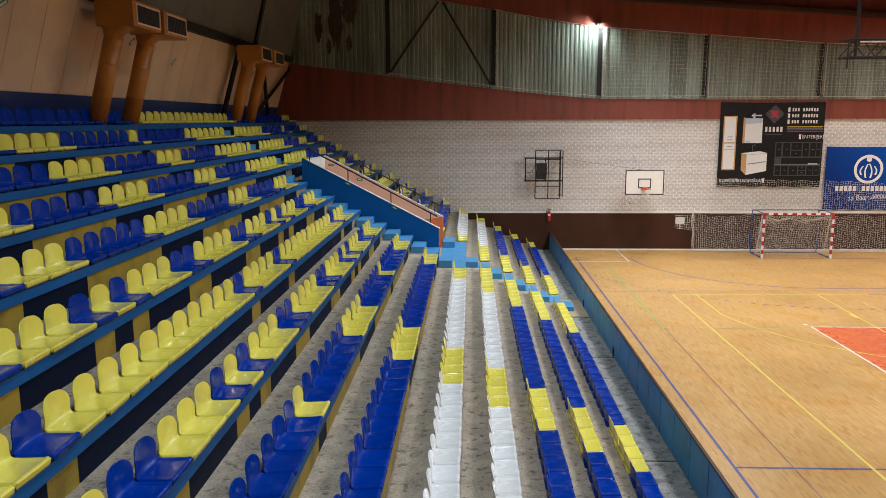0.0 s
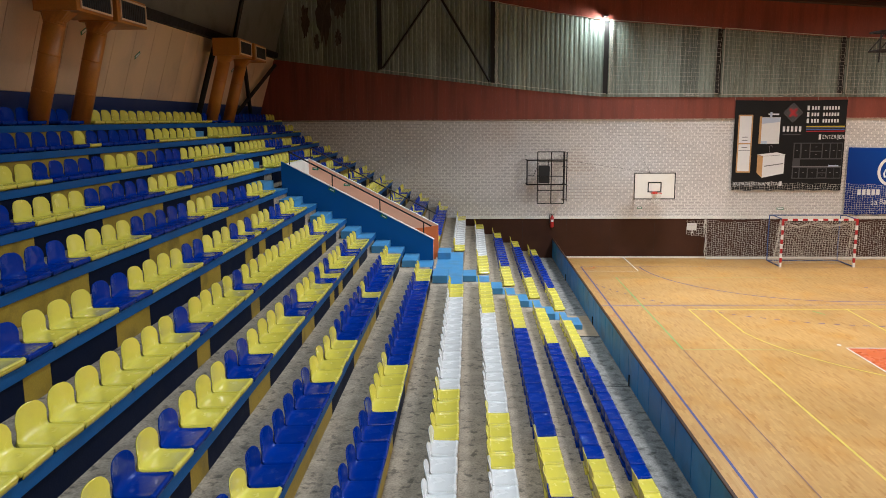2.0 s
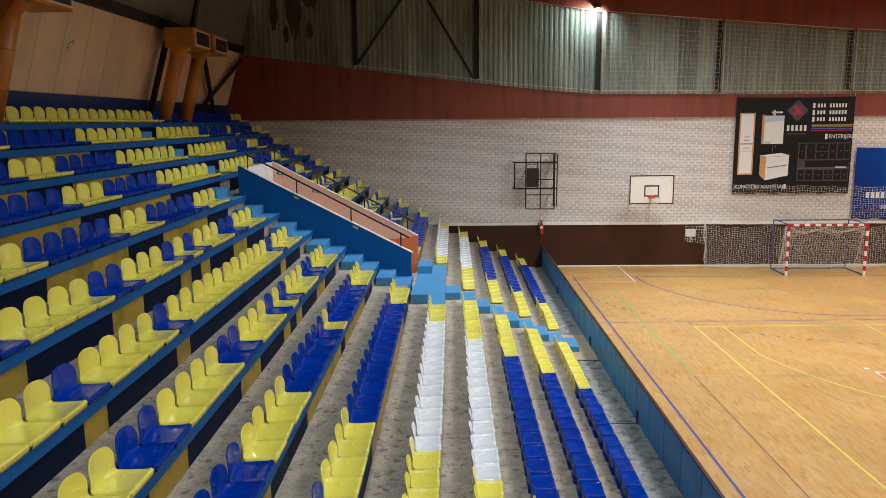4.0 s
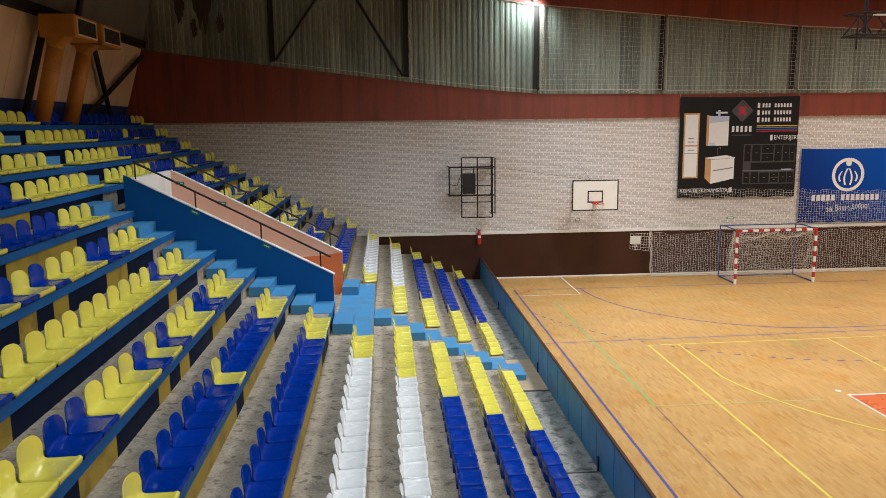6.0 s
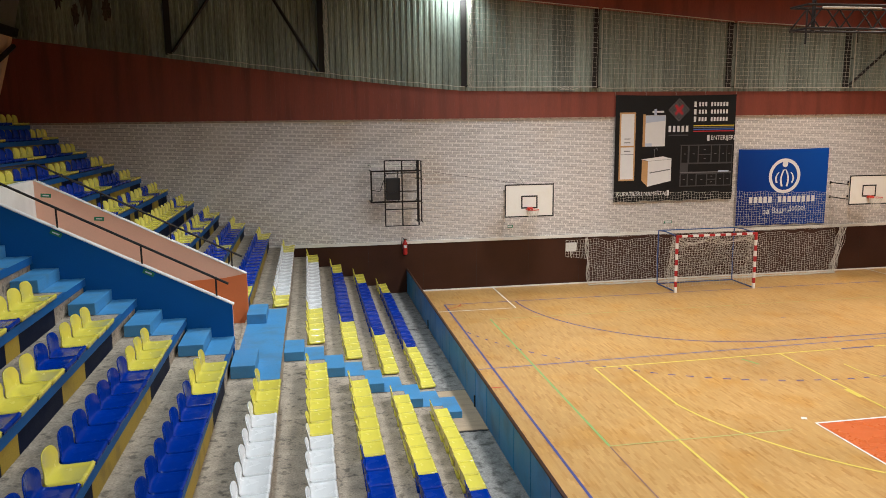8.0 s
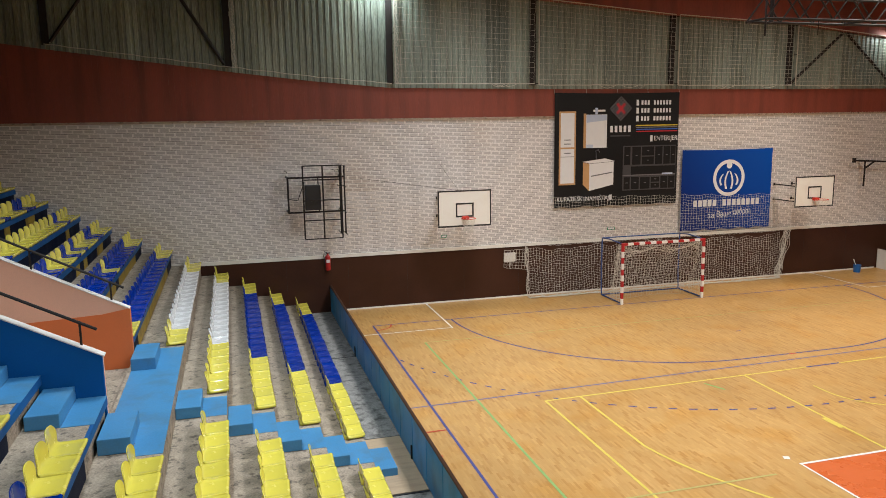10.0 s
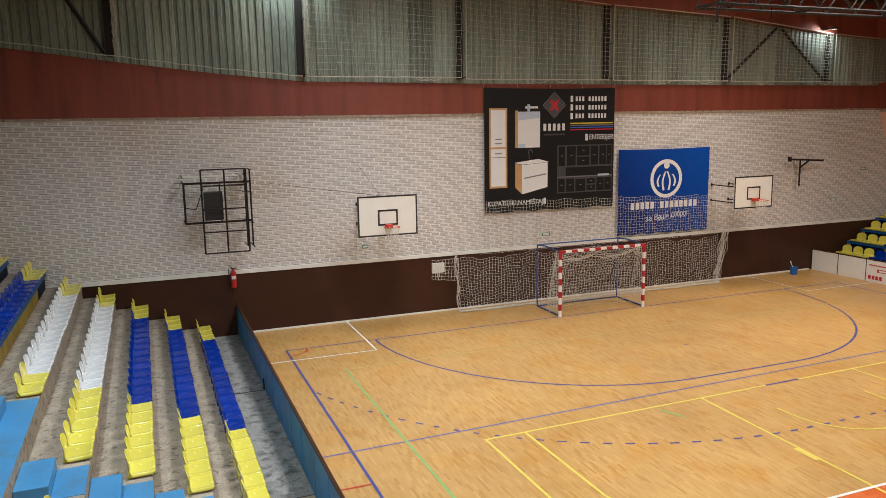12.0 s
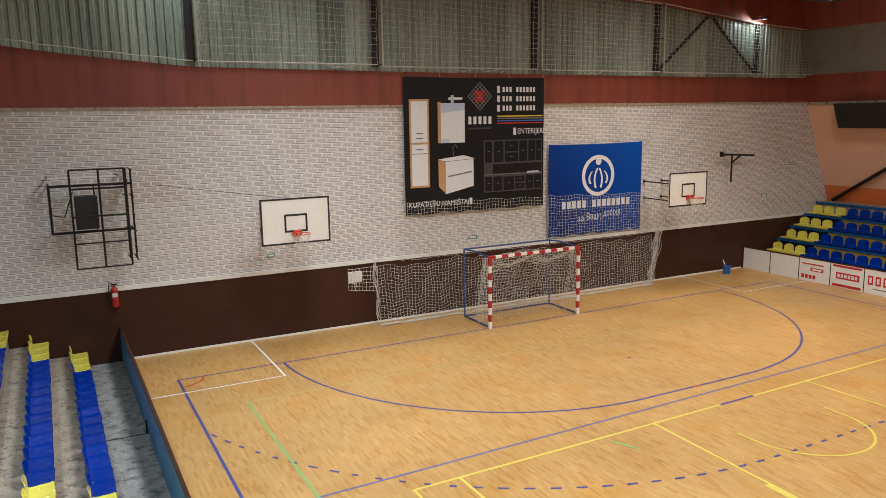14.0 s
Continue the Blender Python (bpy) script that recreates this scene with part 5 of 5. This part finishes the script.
# ---- air ducts over the top row ----
def duct(y):
    d = thing("air_duct", "orange painted round air duct with a box head and grille", "air duct", "air ducts")
    zb = T["J"][1] + 0.002
    b0, b1 = Vector((-8.26, y, zb)), Vector((-7.7, y, 8.2))
    bm = bmesh.new()
    add_tube(bm, b0, b1, 0.205, 20)
    add_tube(bm, b1, b1 + (b1 - b0).normalized() * 0.05, 0.203, 20)
    part("pipe", bm, M_DUCT, d, smooth=False).data.shade_smooth()
    for t in (0.35, 0.7, 0.99):
        bm = bmesh.new()
        p = b0.lerp(b1, t)
        u = (b1 - b0).normalized()
        add_tube(bm, p - u * 0.015, p + u * 0.015, 0.211, 20)
        part("seam_ring", bm, M_DUCT, d)
    bm = bmesh.new()
    n = 20
    lo = [bm.verts.new(b1 + Vector((0.205 * math.cos(2 * math.pi * i / n), 0.205 * math.sin(2 * math.pi * i / n), 0))) for i in range(n)]
    def sq(a):
        c, s = math.cos(a), math.sin(a)
        m = max(abs(c), abs(s))
        return c / m, s / m
    hi = []
    for i in range(n):
        c, s = sq(2 * math.pi * i / n)
        hi.append(bm.verts.new((-7.6 + 0.27 * c, y + 0.02 + 0.27 * s, 8.4)))
    for i in range(n):
        bm.faces.new((lo[i], lo[(i + 1) % n], hi[(i + 1) % n], hi[i]))
    part("transition", bm, M_DUCT, d)
    bm = bmesh.new()
    add_bevel_box(bm, (-7.97, y - 0.26, 8.401), (-7.1, y + 1.24, 8.97), 0.015)
    head = part("head_box", bm, M_DUCT, d)
    # grille on the court side
    gx = -7.095
    ya, yb, za, zb2 = y - 0.12, y + 1.2, 8.46, 8.92
    for lo2, hi2 in (((ya, za), (yb, za + 0.04)), ((ya, zb2 - 0.04), (yb, zb2)), ((ya, za + 0.041), (ya + 0.04, zb2 - 0.041)), ((yb - 0.04, za + 0.041), (yb, zb2 - 0.041))):
        boxpart("frame_bar", (gx - 0.003, lo2[0], lo2[1]), (gx + 0.02, hi2[0], hi2[1]), M_CREAM, head, "pale grille frame")
    # Flat black panel stands in for the shade inside the grille.
    boxpart("grille_back", (gx - 0.004, ya + 0.041, za + 0.041), (gx + 0.002, yb - 0.041, zb2 - 0.041), M_BLACK, head, "black panel in place of the dark grille opening")
    for i in range(13):
        yy = ya + 0.065 + i * 0.095
        boxpart("slat", (gx + 0.0025, yy, za + 0.042), (gx + 0.014, yy + 0.024, zb2 - 0.042), M_GAP, head)
    return d


for y in DUCTS:
    duct(y)

# ---- banners ----
def flat(name, pts, y, material, parent, label="", thick=0.003):
    bm = bmesh.new()
    a = [bm.verts.new((x, y, z)) for x, z in pts]
    b = [bm.verts.new((x, y + thick, z)) for x, z in pts]
    bm.faces.new(a)
    k = len(pts)
    for i in range(k):
        bm.faces.new((a[i], b[i], b[(i + 1) % k], a[(i + 1) % k]))
    return part(name, bm, material, parent, label)


def cloth(name, x0, x1, z0, z1, y, material, parent):
    bm = bmesh.new()
    nu, nv = 40, 34
    g = []
    for i in range(nu + 1):
        row = []
        for j in range(nv + 1):
            s, t = i / nu, j / nv
            d = 0.008 * math.sin(9 * s + 2 * t) * math.sin(3 * t + 1) + 0.012 * math.sin(math.pi * s) * math.sin(math.pi * t)
            sag = -0.03 * math.sin(math.pi * s) * t + (0.02 * math.sin(s * 31) * (1 - t) if t < 0.02 else 0)
            row.append(bm.verts.new((x0 + (x1 - x0) * s, y - 0.012 + 0.3 * d, z0 + (z1 - z0) * t + sag)))
        g.append(row)
    for i in range(nu):
        for j in range(nv):
            bm.faces.new((g[i][j], g[i + 1][j], g[i + 1][j + 1], g[i][j + 1]))
    return part(name, bm, material, parent, smooth=True)


def words(text, x, z, size, y, material, parent, width=None, name="lettering", label=""):
    cu = bpy.data.curves.new("lettering", "FONT")
    cu.body, cu.size, cu.extrude = text, size, 0.001
    tmp = bpy.data.objects.new("tmp_text", cu)
    scene.collection.objects.link(tmp)
    bpy.context.view_layer.update()
    me = bpy.data.meshes.new_from_object(tmp.evaluated_get(bpy.context.evaluated_depsgraph_get()))
    bpy.data.objects.remove(tmp)
    if width:
        w = max(v.co.x for v in me.vertices) - min(v.co.x for v in me.vertices)
        for v in me.vertices:
            v.co.x *= width / w
    me.materials.clear()
    me.materials.append(material)
    ob = new(name, me)
    ob.matrix_world = Matrix.Translation((x, y, z)) @ pose(0, 0, 0, 90, 0, 0)
    ob.parent = parent
    return tagged(ob, label or "white printed lettering")


BNY = WALL - 0.11
bn = thing("advertising_banner", "black vinyl banner with pictured bathroom and kitchen furniture", "banner", "wall banners")
X0, X1, Z0, Z1 = 12.2, 17.06, 3.09, 7.07
cloth("vinyl", X0, X1, Z0, Z1, BNY, M_BANB, bn)
P = BNY - 0.024


def bx(u, v):
    """Share of the banner's width and height, from its lower left corner, in metres."""
    return X0 + (X1 - X0) * u, Z0 + (Z1 - Z0) * v


def quad(name, u0, v0, u1, v1, material, label="", lift=0.0, skew=0.0):
    a, b, c, d = bx(u0, v0), bx(u1, v0 + skew), bx(u1, v1 + skew), bx(u0, v1)
    return flat(name, [a, b, c, d], P - lift, material, bn, label)


# tall cabinet
quad("cabinet_print", 0.035, 0.2, 0.165, 0.84, M_PRWOOD, "printed tall cabinet")
quad("cabinet_door_print", 0.047, 0.215, 0.153, 0.515, M_PRW, lift=0.004)
quad("cabinet_door_print", 0.047, 0.53, 0.153, 0.825, M_PRW, lift=0.004)
for v in (0.475, 0.555, 0.59):
    quad("handle_print", 0.075, v, 0.125, v + 0.008, M_PRG, lift=0.008)
quad("drawer_line_print", 0.047, 0.445, 0.153, 0.45, M_PRG, lift=0.008)
# mirror cabinet
quad("mirror_side_print", 0.225, 0.52, 0.245, 0.82, M_PRWOOD, "printed mirror cabinet")
quad("mirror_print", 0.245, 0.52, 0.41, 0.81, M_PRW, lift=0.004, skew=0.0)
flat("mirror_reflection_print", [bx(0.247, 0.74), bx(0.408, 0.76), bx(0.408, 0.808), bx(0.247, 0.808)], P - 0.008, M_PRLB, bn)
flat("mirror_reflection_print", [bx(0.247, 0.52), bx(0.3, 0.52), bx(0.3, 0.55), bx(0.247, 0.55)], P - 0.008, M_PRLB, bn)
quad("lamp_print", 0.3, 0.835, 0.395, 0.852, M_PRW)
quad("lamp_print", 0.315, 0.812, 0.335, 0.868, M_PRLB, lift=0.004)
# wash basin
flat("basin_side_print", [bx(0.225, 0.2), bx(0.275, 0.14), bx(0.275, 0.38), bx(0.225, 0.395)], P, M_PRWOOD, bn, "printed wash basin cabinet")
flat("basin_front_print", [bx(0.275, 0.14), bx(0.47, 0.19), bx(0.47, 0.395), bx(0.275, 0.38)], P - 0.003, M_PRW, bn)
flat("basin_top_print", [bx(0.218, 0.4), bx(0.277, 0.383), bx(0.48, 0.398), bx(0.4, 0.425)], P - 0.006, M_PRW, bn)
flat("drawer_line_print", [bx(0.29, 0.265), bx(0.46, 0.295), bx(0.46, 0.305), bx(0.29, 0.275)], P - 0.007, M_PRG, bn)
bm = bmesh.new()
add_path(bm, [(bx(0.33, 0)[0], P - 0.002, bx(0, 0.425)[1]), (bx(0.325, 0)[0], P - 0.002, bx(0, 0.49)[1]), (bx(0.345, 0)[0], P - 0.002, bx(0, 0.505)[1]), (bx(0.355, 0)[0], P - 0.002, bx(0, 0.48)[1])], 0.012, 5)
part("tap_print", bm, M_PRG, bn)
# diamond of crossed lines with a red centre
cu, cv = 0.52, 0.86
for i in range(7):
    k = -0.085 + 0.17 * i / 6
    for sgn in (1, -1):
        u_a, v_a = cu - 0.0425 + k / 2, cv + sgn * (0.0515 + k * 0.61)
        u_b, v_b = cu + 0.0425 + k / 2, cv + sgn * (-0.0515 + k * 0.61)
        xa, za = bx(u_a, v_a)
        xb, zb = bx(u_b, v_b)
        d = Vector((xb - xa, zb - za)).normalized() * 0.011
        flat("diamond_line_print", [(xa - d.y, za + d.x), (xb - d.y, zb + d.x), (xb + d.y, zb - d.x), (xa + d.y, za - d.x)], P - 0.001 - 0.001 * (sgn > 0), M_PRG, bn)
for sgn in (1, -1):
    xa, za = bx(cu - 0.032, cv - sgn * 0.042)
    xb, zb = bx(cu + 0.032, cv + sgn * 0.042)
    d = Vector((xb - xa, zb - za)).normalized() * 0.045
    flat("cross_print", [(xa - d.y, za + d.x), (xb - d.y, zb + d.x), (xb + d.y, zb - d.x), (xa + d.y, za - d.x)], P - 0.005 - 0.001 * (sgn > 0), M_PRR, bn, "red printed mark")
for i in range(5):
    quad("bar_print", 0.437 + i * 0.036, 0.653, 0.437 + i * 0.036 + 0.021, 0.71, M_PRW, "white printed bars")
quad("bar_print", 0.44, 0.615, 0.6, 0.627, M_PRD)
for v in (0.885, 0.815, 0.745):
    quad("marker_print", 0.645, v, 0.665, v + 0.05, M_PRW)
    for i in range(10):
        if i == 3:
            continue
        quad("bar_print", 0.685 + i * 0.0255, v + 0.006, 0.685 + i * 0.0255 + 0.016, v + 0.044, M_PRW)
for v, mt in ((0.705, M_PRY), (0.688, M_PRG), (0.67, M_PRB), (0.652, M_PRR)):
    quad("stripe_print", 0.645, v, 0.99, v + 0.009, mt, "coloured printed stripe")
quad("marker_print", 0.765, 0.565, 0.785, 0.62, M_PRW)
words("ENTERIJERI", *(bx(0.795, 0.573)[0], bx(0, 0.573)[1]), 0.24, P - 0.002, M_PRW, bn, width=0.98)
words("KUPATILSKI NAMEŠTAJ", *(bx(0.02, 0.055)[0], bx(0, 0.055)[1]), 0.22, P - 0.002, M_PRW, bn, width=2.0)
quad("marker_print", 0.44, 0.05, 0.46, 0.1, M_PRW)
# kitchen drawn in grey
quad("kitchen_print", 0.545, 0.13, 0.985, 0.53, M_PRD, "printed dark fitted kitchen")
for u0, v0, u1, v1 in ((0.555, 0.36, 0.605, 0.52), (0.62, 0.36, 0.69, 0.52), (0.7, 0.44, 0.8, 0.52), (0.7, 0.36, 0.8, 0.43), (0.81, 0.36, 0.87, 0.52), (0.88, 0.36, 0.935, 0.52), (0.94, 0.36, 0.98, 0.52),
                       (0.555, 0.14, 0.605, 0.25), (0.615, 0.14, 0.68, 0.25), (0.69, 0.14, 0.77, 0.245), (0.78, 0.2, 0.85, 0.245), (0.78, 0.145, 0.85, 0.19), (0.86, 0.14, 0.92, 0.25), (0.925, 0.14, 0.98, 0.25)):
    quad("door_print", u0, v0, u1, v1, M_BANB, lift=0.004)
    quad("handle_print", (u0 + u1) / 2 - 0.008, v0 + (v1 - v0) * 0.5, (u0 + u1) / 2 + 0.008, v0 + (v1 - v0) * 0.5 + 0.006, M_PRG, lift=0.008)
quad("worktop_print", 0.545, 0.262, 0.985, 0.27, M_PRG, lift=0.004)
quad("hob_print", 0.87, 0.265, 0.96, 0.28, M_PRLB, lift=0.008)
quad("backsplash_print", 0.612, 0.272, 0.982, 0.345, M_BANB, lift=0.004)
for u in (X0, X0 + 1.2, X0 + 2.4, X0 + 3.6, X1):
    bm = bmesh.new()
    add_path(bm, [(u, BNY, Z1 - 0.02), (u, WALL - 0.065, Z1 + 0.12)], 0.006, 4)
    part("tie_cord", bm, M_NETD, bn)

bn = thing("advertising_banner", "blue vinyl banner with a white ring emblem and white bars", "banner", "wall banners")
X0, X1, Z0, Z1 = 17.27, 21.16, 2.0, 4.99
cloth("vinyl", X0, X1, Z0, Z1, BNY, M_BANU, bn)
bm = bmesh.new()
c = Vector((19.28, 3.92))
R0, R1 = 0.68, 0.55
n = 48
o = [bm.verts.new((c.x + R0 * math.cos(2 * math.pi * i / n), P, c.y + R0 * math.sin(2 * math.pi * i / n))) for i in range(n)]
q = [bm.verts.new((c.x + R1 * math.cos(2 * math.pi * i / n), P, c.y + R1 * math.sin(2 * math.pi * i / n))) for i in range(n)]
for i in range(n):
    bm.faces.new((o[i], o[(i + 1) % n], q[(i + 1) % n], q[i]))
part("ring_print", bm, M_PRW, bn, "white printed ring")
for sx in (-1, 1):
    for w, top, low in ((-0.02, 0.26, -0.4), (0.2, 0.16, -0.26)):
        bm = bmesh.new()
        va, vb = [], []
        for i in range(11):
            t = i / 10
            x = sx * (0.06 + w + 0.1 * math.sin(math.pi * t * 0.9) + 0.03 * t)
            z = top + (low - top) * t
            va.append(bm.verts.new((c.x + x - sx * 0.038, P - 0.003, c.y + z)))
            vb.append(bm.verts.new((c.x + x + sx * 0.038, P - 0.003, c.y + z - 0.02)))
        for i in range(10):
            bm.faces.new((va[i], va[i + 1], vb[i + 1], vb[i]))
        part("band_print", bm, M_PRW, bn, "white printed band")
flat("dot_print", [(c.x + 0.12 * math.cos(2 * math.pi * i / 20), c.y + 0.47 + 0.12 * math.sin(2 * math.pi * i / 20)) for i in range(20)], P - 0.004, M_PRW, bn)
x = 17.8
for i in range(14):
    if i != 5:
        flat("bar_print", [(x, 2.88), (x + 0.15, 2.88), (x + 0.15, 3.12), (x, 3.12)], P, M_PRW, bn)
    x += 0.208
for word, x, w in (("за", 18.42, 0.26), ("Ваше", 18.8, 0.62), ("добро!", 19.52, 0.72)):
    words(word, x, 2.43 + 0.1 * (x - 18.42), 0.3, P - 0.002, M_PRW, bn, width=w, label="thin white printed word")
for u in (X0, (X0 + X1) / 2, X1):
    bm = bmesh.new()
    add_path(bm, [(u, BNY, Z1 - 0.02), (u, WALL - 0.013, Z1 + 0.1)], 0.006, 4)
    part("tie_cord", bm, M_NETD, bn)

# ---- opposite stand ----
RX, RPX, RZ0, RPZ = 27.62, 0.74, 0.58, 0.43
for i in range(6):
    xf, z = RX + RPX * i, RZ0 + RPZ * i
    xb = xf + RPX + 0.06
    if xf + 0.1 > rw_x(z):
        break
    t = thing("stand_tier", "concrete step of the opposite stand with a blue painted edge", "stand step", "stand steps", "structure")
    bm = bmesh.new()
    add_box(bm, (xf + 0.05, BACK, z - RPZ - 0.2), (min(xb, 31.4), WALL - 0.04, z))
    part("tread", bm, M_CONC, t)
    boxpart("nosing", (xf, BACK, z - 0.085), (xf + 0.0495, WALL - 0.04, z + 0.004), M_NOSE, t, "blue painted edge board", r=0.006)
    y = 34.1 - 0.03
    if i > 3:
        continue
    for colour, count in (("Y", 3), ("B", 14), ("Y", 4)):
        boxpart("riser_board", (xf + 0.028, y - count * PU + 0.003, z - RPZ + 0.01), (xf + 0.0499, y - 0.003, z - 0.086), M_YPAN if colour == "B" else M_NAVY, t)
        for _ in range(count):
            ob = new(SEAT[colour].name, SEAT[colour])
            ob.matrix_world = Matrix.Translation((xf, y - PU / 2, z + SEATH)) @ pose(0, 0, 0, 0, 0, 180 + seat_rnd.gauss(0, 1))
            tagged(ob, SLAB[colour].replace("a concrete step", "the opposite stand"), "seat", "opposite stand seats")
            y -= PU
for i in range(14):
    y1 = 34.2 - i * 1.22
    b = thing("board_panel", ("white advertising board with red printed shapes beside the court" if i > 1 else "plain white board beside the court"), "advertising board", "boards beside the court")
    boxpart("panel", (26.5, y1 - 1.2, 0.0), (26.54, y1, 0.8), M_GWHI, b, r=0.004)
    boxpart("edge", (26.49, y1 - 1.2, 0.801), (26.55, y1, 0.83), M_BROWN, b, "dark top edge")
    boxpart("edge", (26.488, y1 - 1.215, 0.0), (26.549, y1 - 1.2005, 0.83), M_BLACK, b)
    if i < 2:
        continue

    def sidequad(y_a, z_a, y_b, z_b, material, lift=0.0):
        bm = bmesh.new()
        add_box(bm, (26.495 - lift, y1 - y_b, z_a), (26.4995, y1 - y_a, z_b))
        part("print", bm, material, b, "printed shape")

    if i % 3 == 2:
        sidequad(0.1, 0.6, 0.95, 0.64, M_PRR)
        sidequad(0.45, 0.38, 0.95, 0.5, M_PRR)
        sidequad(0.52, 0.41, 0.88, 0.47, M_GWHI, 0.002)
        for k in range(4):
            sidequad(0.1 + k * 0.15, 0.1, 0.21 + k * 0.15, 0.24, M_PRR)
    elif i % 3 == 0:
        sidequad(0.08, 0.7, 1.12, 0.77, M_PRR)
        sidequad(0.2, 0.3, 1.05, 0.52, M_PRR)
        for k in range(6):
            sidequad(0.26 + k * 0.125, 0.35, 0.35 + k * 0.125, 0.47, M_PRW, 0.002)
        sidequad(0.08, 0.03, 1.12, 0.12, M_PRR)
    else:
        for k in range(4):
            sidequad(0.12 + k * 0.26, 0.3, 0.3 + k * 0.26, 0.6, M_PRR)
            sidequad(0.17 + k * 0.26, 0.36, 0.25 + k * 0.26, 0.54, M_GWHI, 0.002)
        sidequad(0.3, 0.16, 1.0, 0.19, M_PRG)

# ---- hoist truss of the hanging hoop ----
tr = thing("hoist_truss", "dark steel lattice truss hung under the roof", "truss")


def tbar(a, b, r=0.04, m=M_STEEL, name="bar"):
    bm = bmesh.new()
    add_tube(bm, a, b, r, 6)
    part(name, bm, m, tr)


tx0, tx1, ty = 13.8, 19.6, 25.6
for dy in (0.0, 0.7):
    for z in (8.45, 9.05):
        tbar((tx0, ty + dy, z), (tx1, ty + dy, z + 0.0), 0.035, name="chord")
    k = 6
    for i in range(k):
        a = tx0 + (tx1 - tx0) * i / k
        b = tx0 + (tx1 - tx0) * (i + 1) / k
        tbar((a, ty + dy, 8.45), ((a + b) / 2, ty + dy, 9.05), 0.022, name="lattice")
        tbar(((a + b) / 2, ty + dy, 9.05), (b, ty + dy, 8.45), 0.022, name="lattice")
for x in (tx0, (tx0 + tx1) / 2, tx1):
    tbar((x, ty, 8.45), (x, ty + 0.7, 8.45), 0.03, name="tie")
    tbar((x, ty, 9.05), (x, ty + 0.7, 9.05), 0.03, name="tie")
tbar((tx0 + 0.4, ty + 0.3, 8.4), (tx0 + 0.4, ty + 0.3, 13.6), 0.055, name="hanger")
tbar((tx1 - 0.4, ty + 0.3, 8.4), (tx1 - 0.4, ty + 0.3, 13.6), 0.055, name="hanger")
tbar((tx0, ty, 8.95), (tx0, ty, 8.05), 0.025, name="stop")
tbar((tx0 + 0.3, ty - 0.2, 8.95), (tx0 + 2.0, ty - 0.2, 8.95), 0.03, M_NETD, "pale_rod")
tbar((tx0 + 1.6, ty + 0.1, 8.45), (tx0 + 1.6, ty + 0.1, 8.1), 0.012, name="hook")

# ---- bricks ----
BW, BH, PX, PZ = 0.252, 0.08, 0.298, 0.1343
bm = bmesh.new()
for r in range(32):
    z = BZ0 + 0.008 + r * PZ
    add_box(bm, (BX0 + 0.1, WALL - 0.002, z - 0.009), (BX1 - 0.1, WALL + 0.02, z + 0.001))
part("bed_joint", bm, M_GAP, wall_end, "dark open bed joints")
tagged(bpy.data.objects["bed_joint"], kind="stuff")


def brick_data(material, name):
    bm = bmesh.new()
    w, h, d, c = BW / 2, BH / 2, 0.005, 0.004
    f = [bm.verts.new(p) for p in ((-w + c, -d, -h + c), (w - c, -d, -h + c), (w - c, -d, h - c), (-w + c, -d, h - c))]
    b = [bm.verts.new(p) for p in ((-w, -0.0005, -h), (w, -0.0005, -h), (w, -0.0005, h), (-w, -0.0005, h))]
    bm.faces.new(f)
    for i in range(4):
        bm.faces.new((f[i], b[i], b[(i + 1) % 4], f[(i + 1) % 4]))
    return mesh_of(name, bm, material)


BRICK = brick_data(M_BRICKO, "brick")
verts, faces = [], []
rnd = random.Random(2)
for r in range(32):
    z = BZ0 + 0.008 + (r + 0.5) * PZ - 0.004
    x = BX0 + (0.1 if r % 2 else 0.1 + PX / 2)
    while x < BX1 - 0.2:
        dx, dz, dd = rnd.gauss(0, 0.003), rnd.gauss(0, 0.002), rnd.uniform(0, 0.0015)
        if 3.0 < x < 8.4 and r < 15:
            ob = new("brick", BRICK)
            ob.matrix_world = Matrix.Translation((x + dx, WALL + dd * 0.5, z + dz))
            ob.parent = wall_end
        else:
            w, h, d, c = BW / 2, BH / 2, 0.005 - dd, 0.004
            k = len(verts)
            X, Z = x + dx, z + dz
            verts += [(X - w + c, WALL - d, Z - h + c), (X + w - c, WALL - d, Z - h + c), (X + w - c, WALL - d, Z + h - c), (X - w + c, WALL - d, Z + h - c),
                      (X - w, WALL - 0.0005, Z - h), (X + w, WALL - 0.0005, Z - h), (X + w, WALL - 0.0005, Z + h), (X - w, WALL - 0.0005, Z + h)]
            faces += [(k, k + 1, k + 2, k + 3)] + [(k + i, k + 4 + i, k + 4 + (i + 1) % 4, k + (i + 1) % 4) for i in range(4)]
        x += PX
me = bpy.data.meshes.new("brickwork")
me.from_pydata(verts, [], faces)
me.materials.append(M_BRICK)
ob = new("brickwork", me)
ob.parent = wall_end
tagged(ob, "grey painted bricks", kind="stuff")
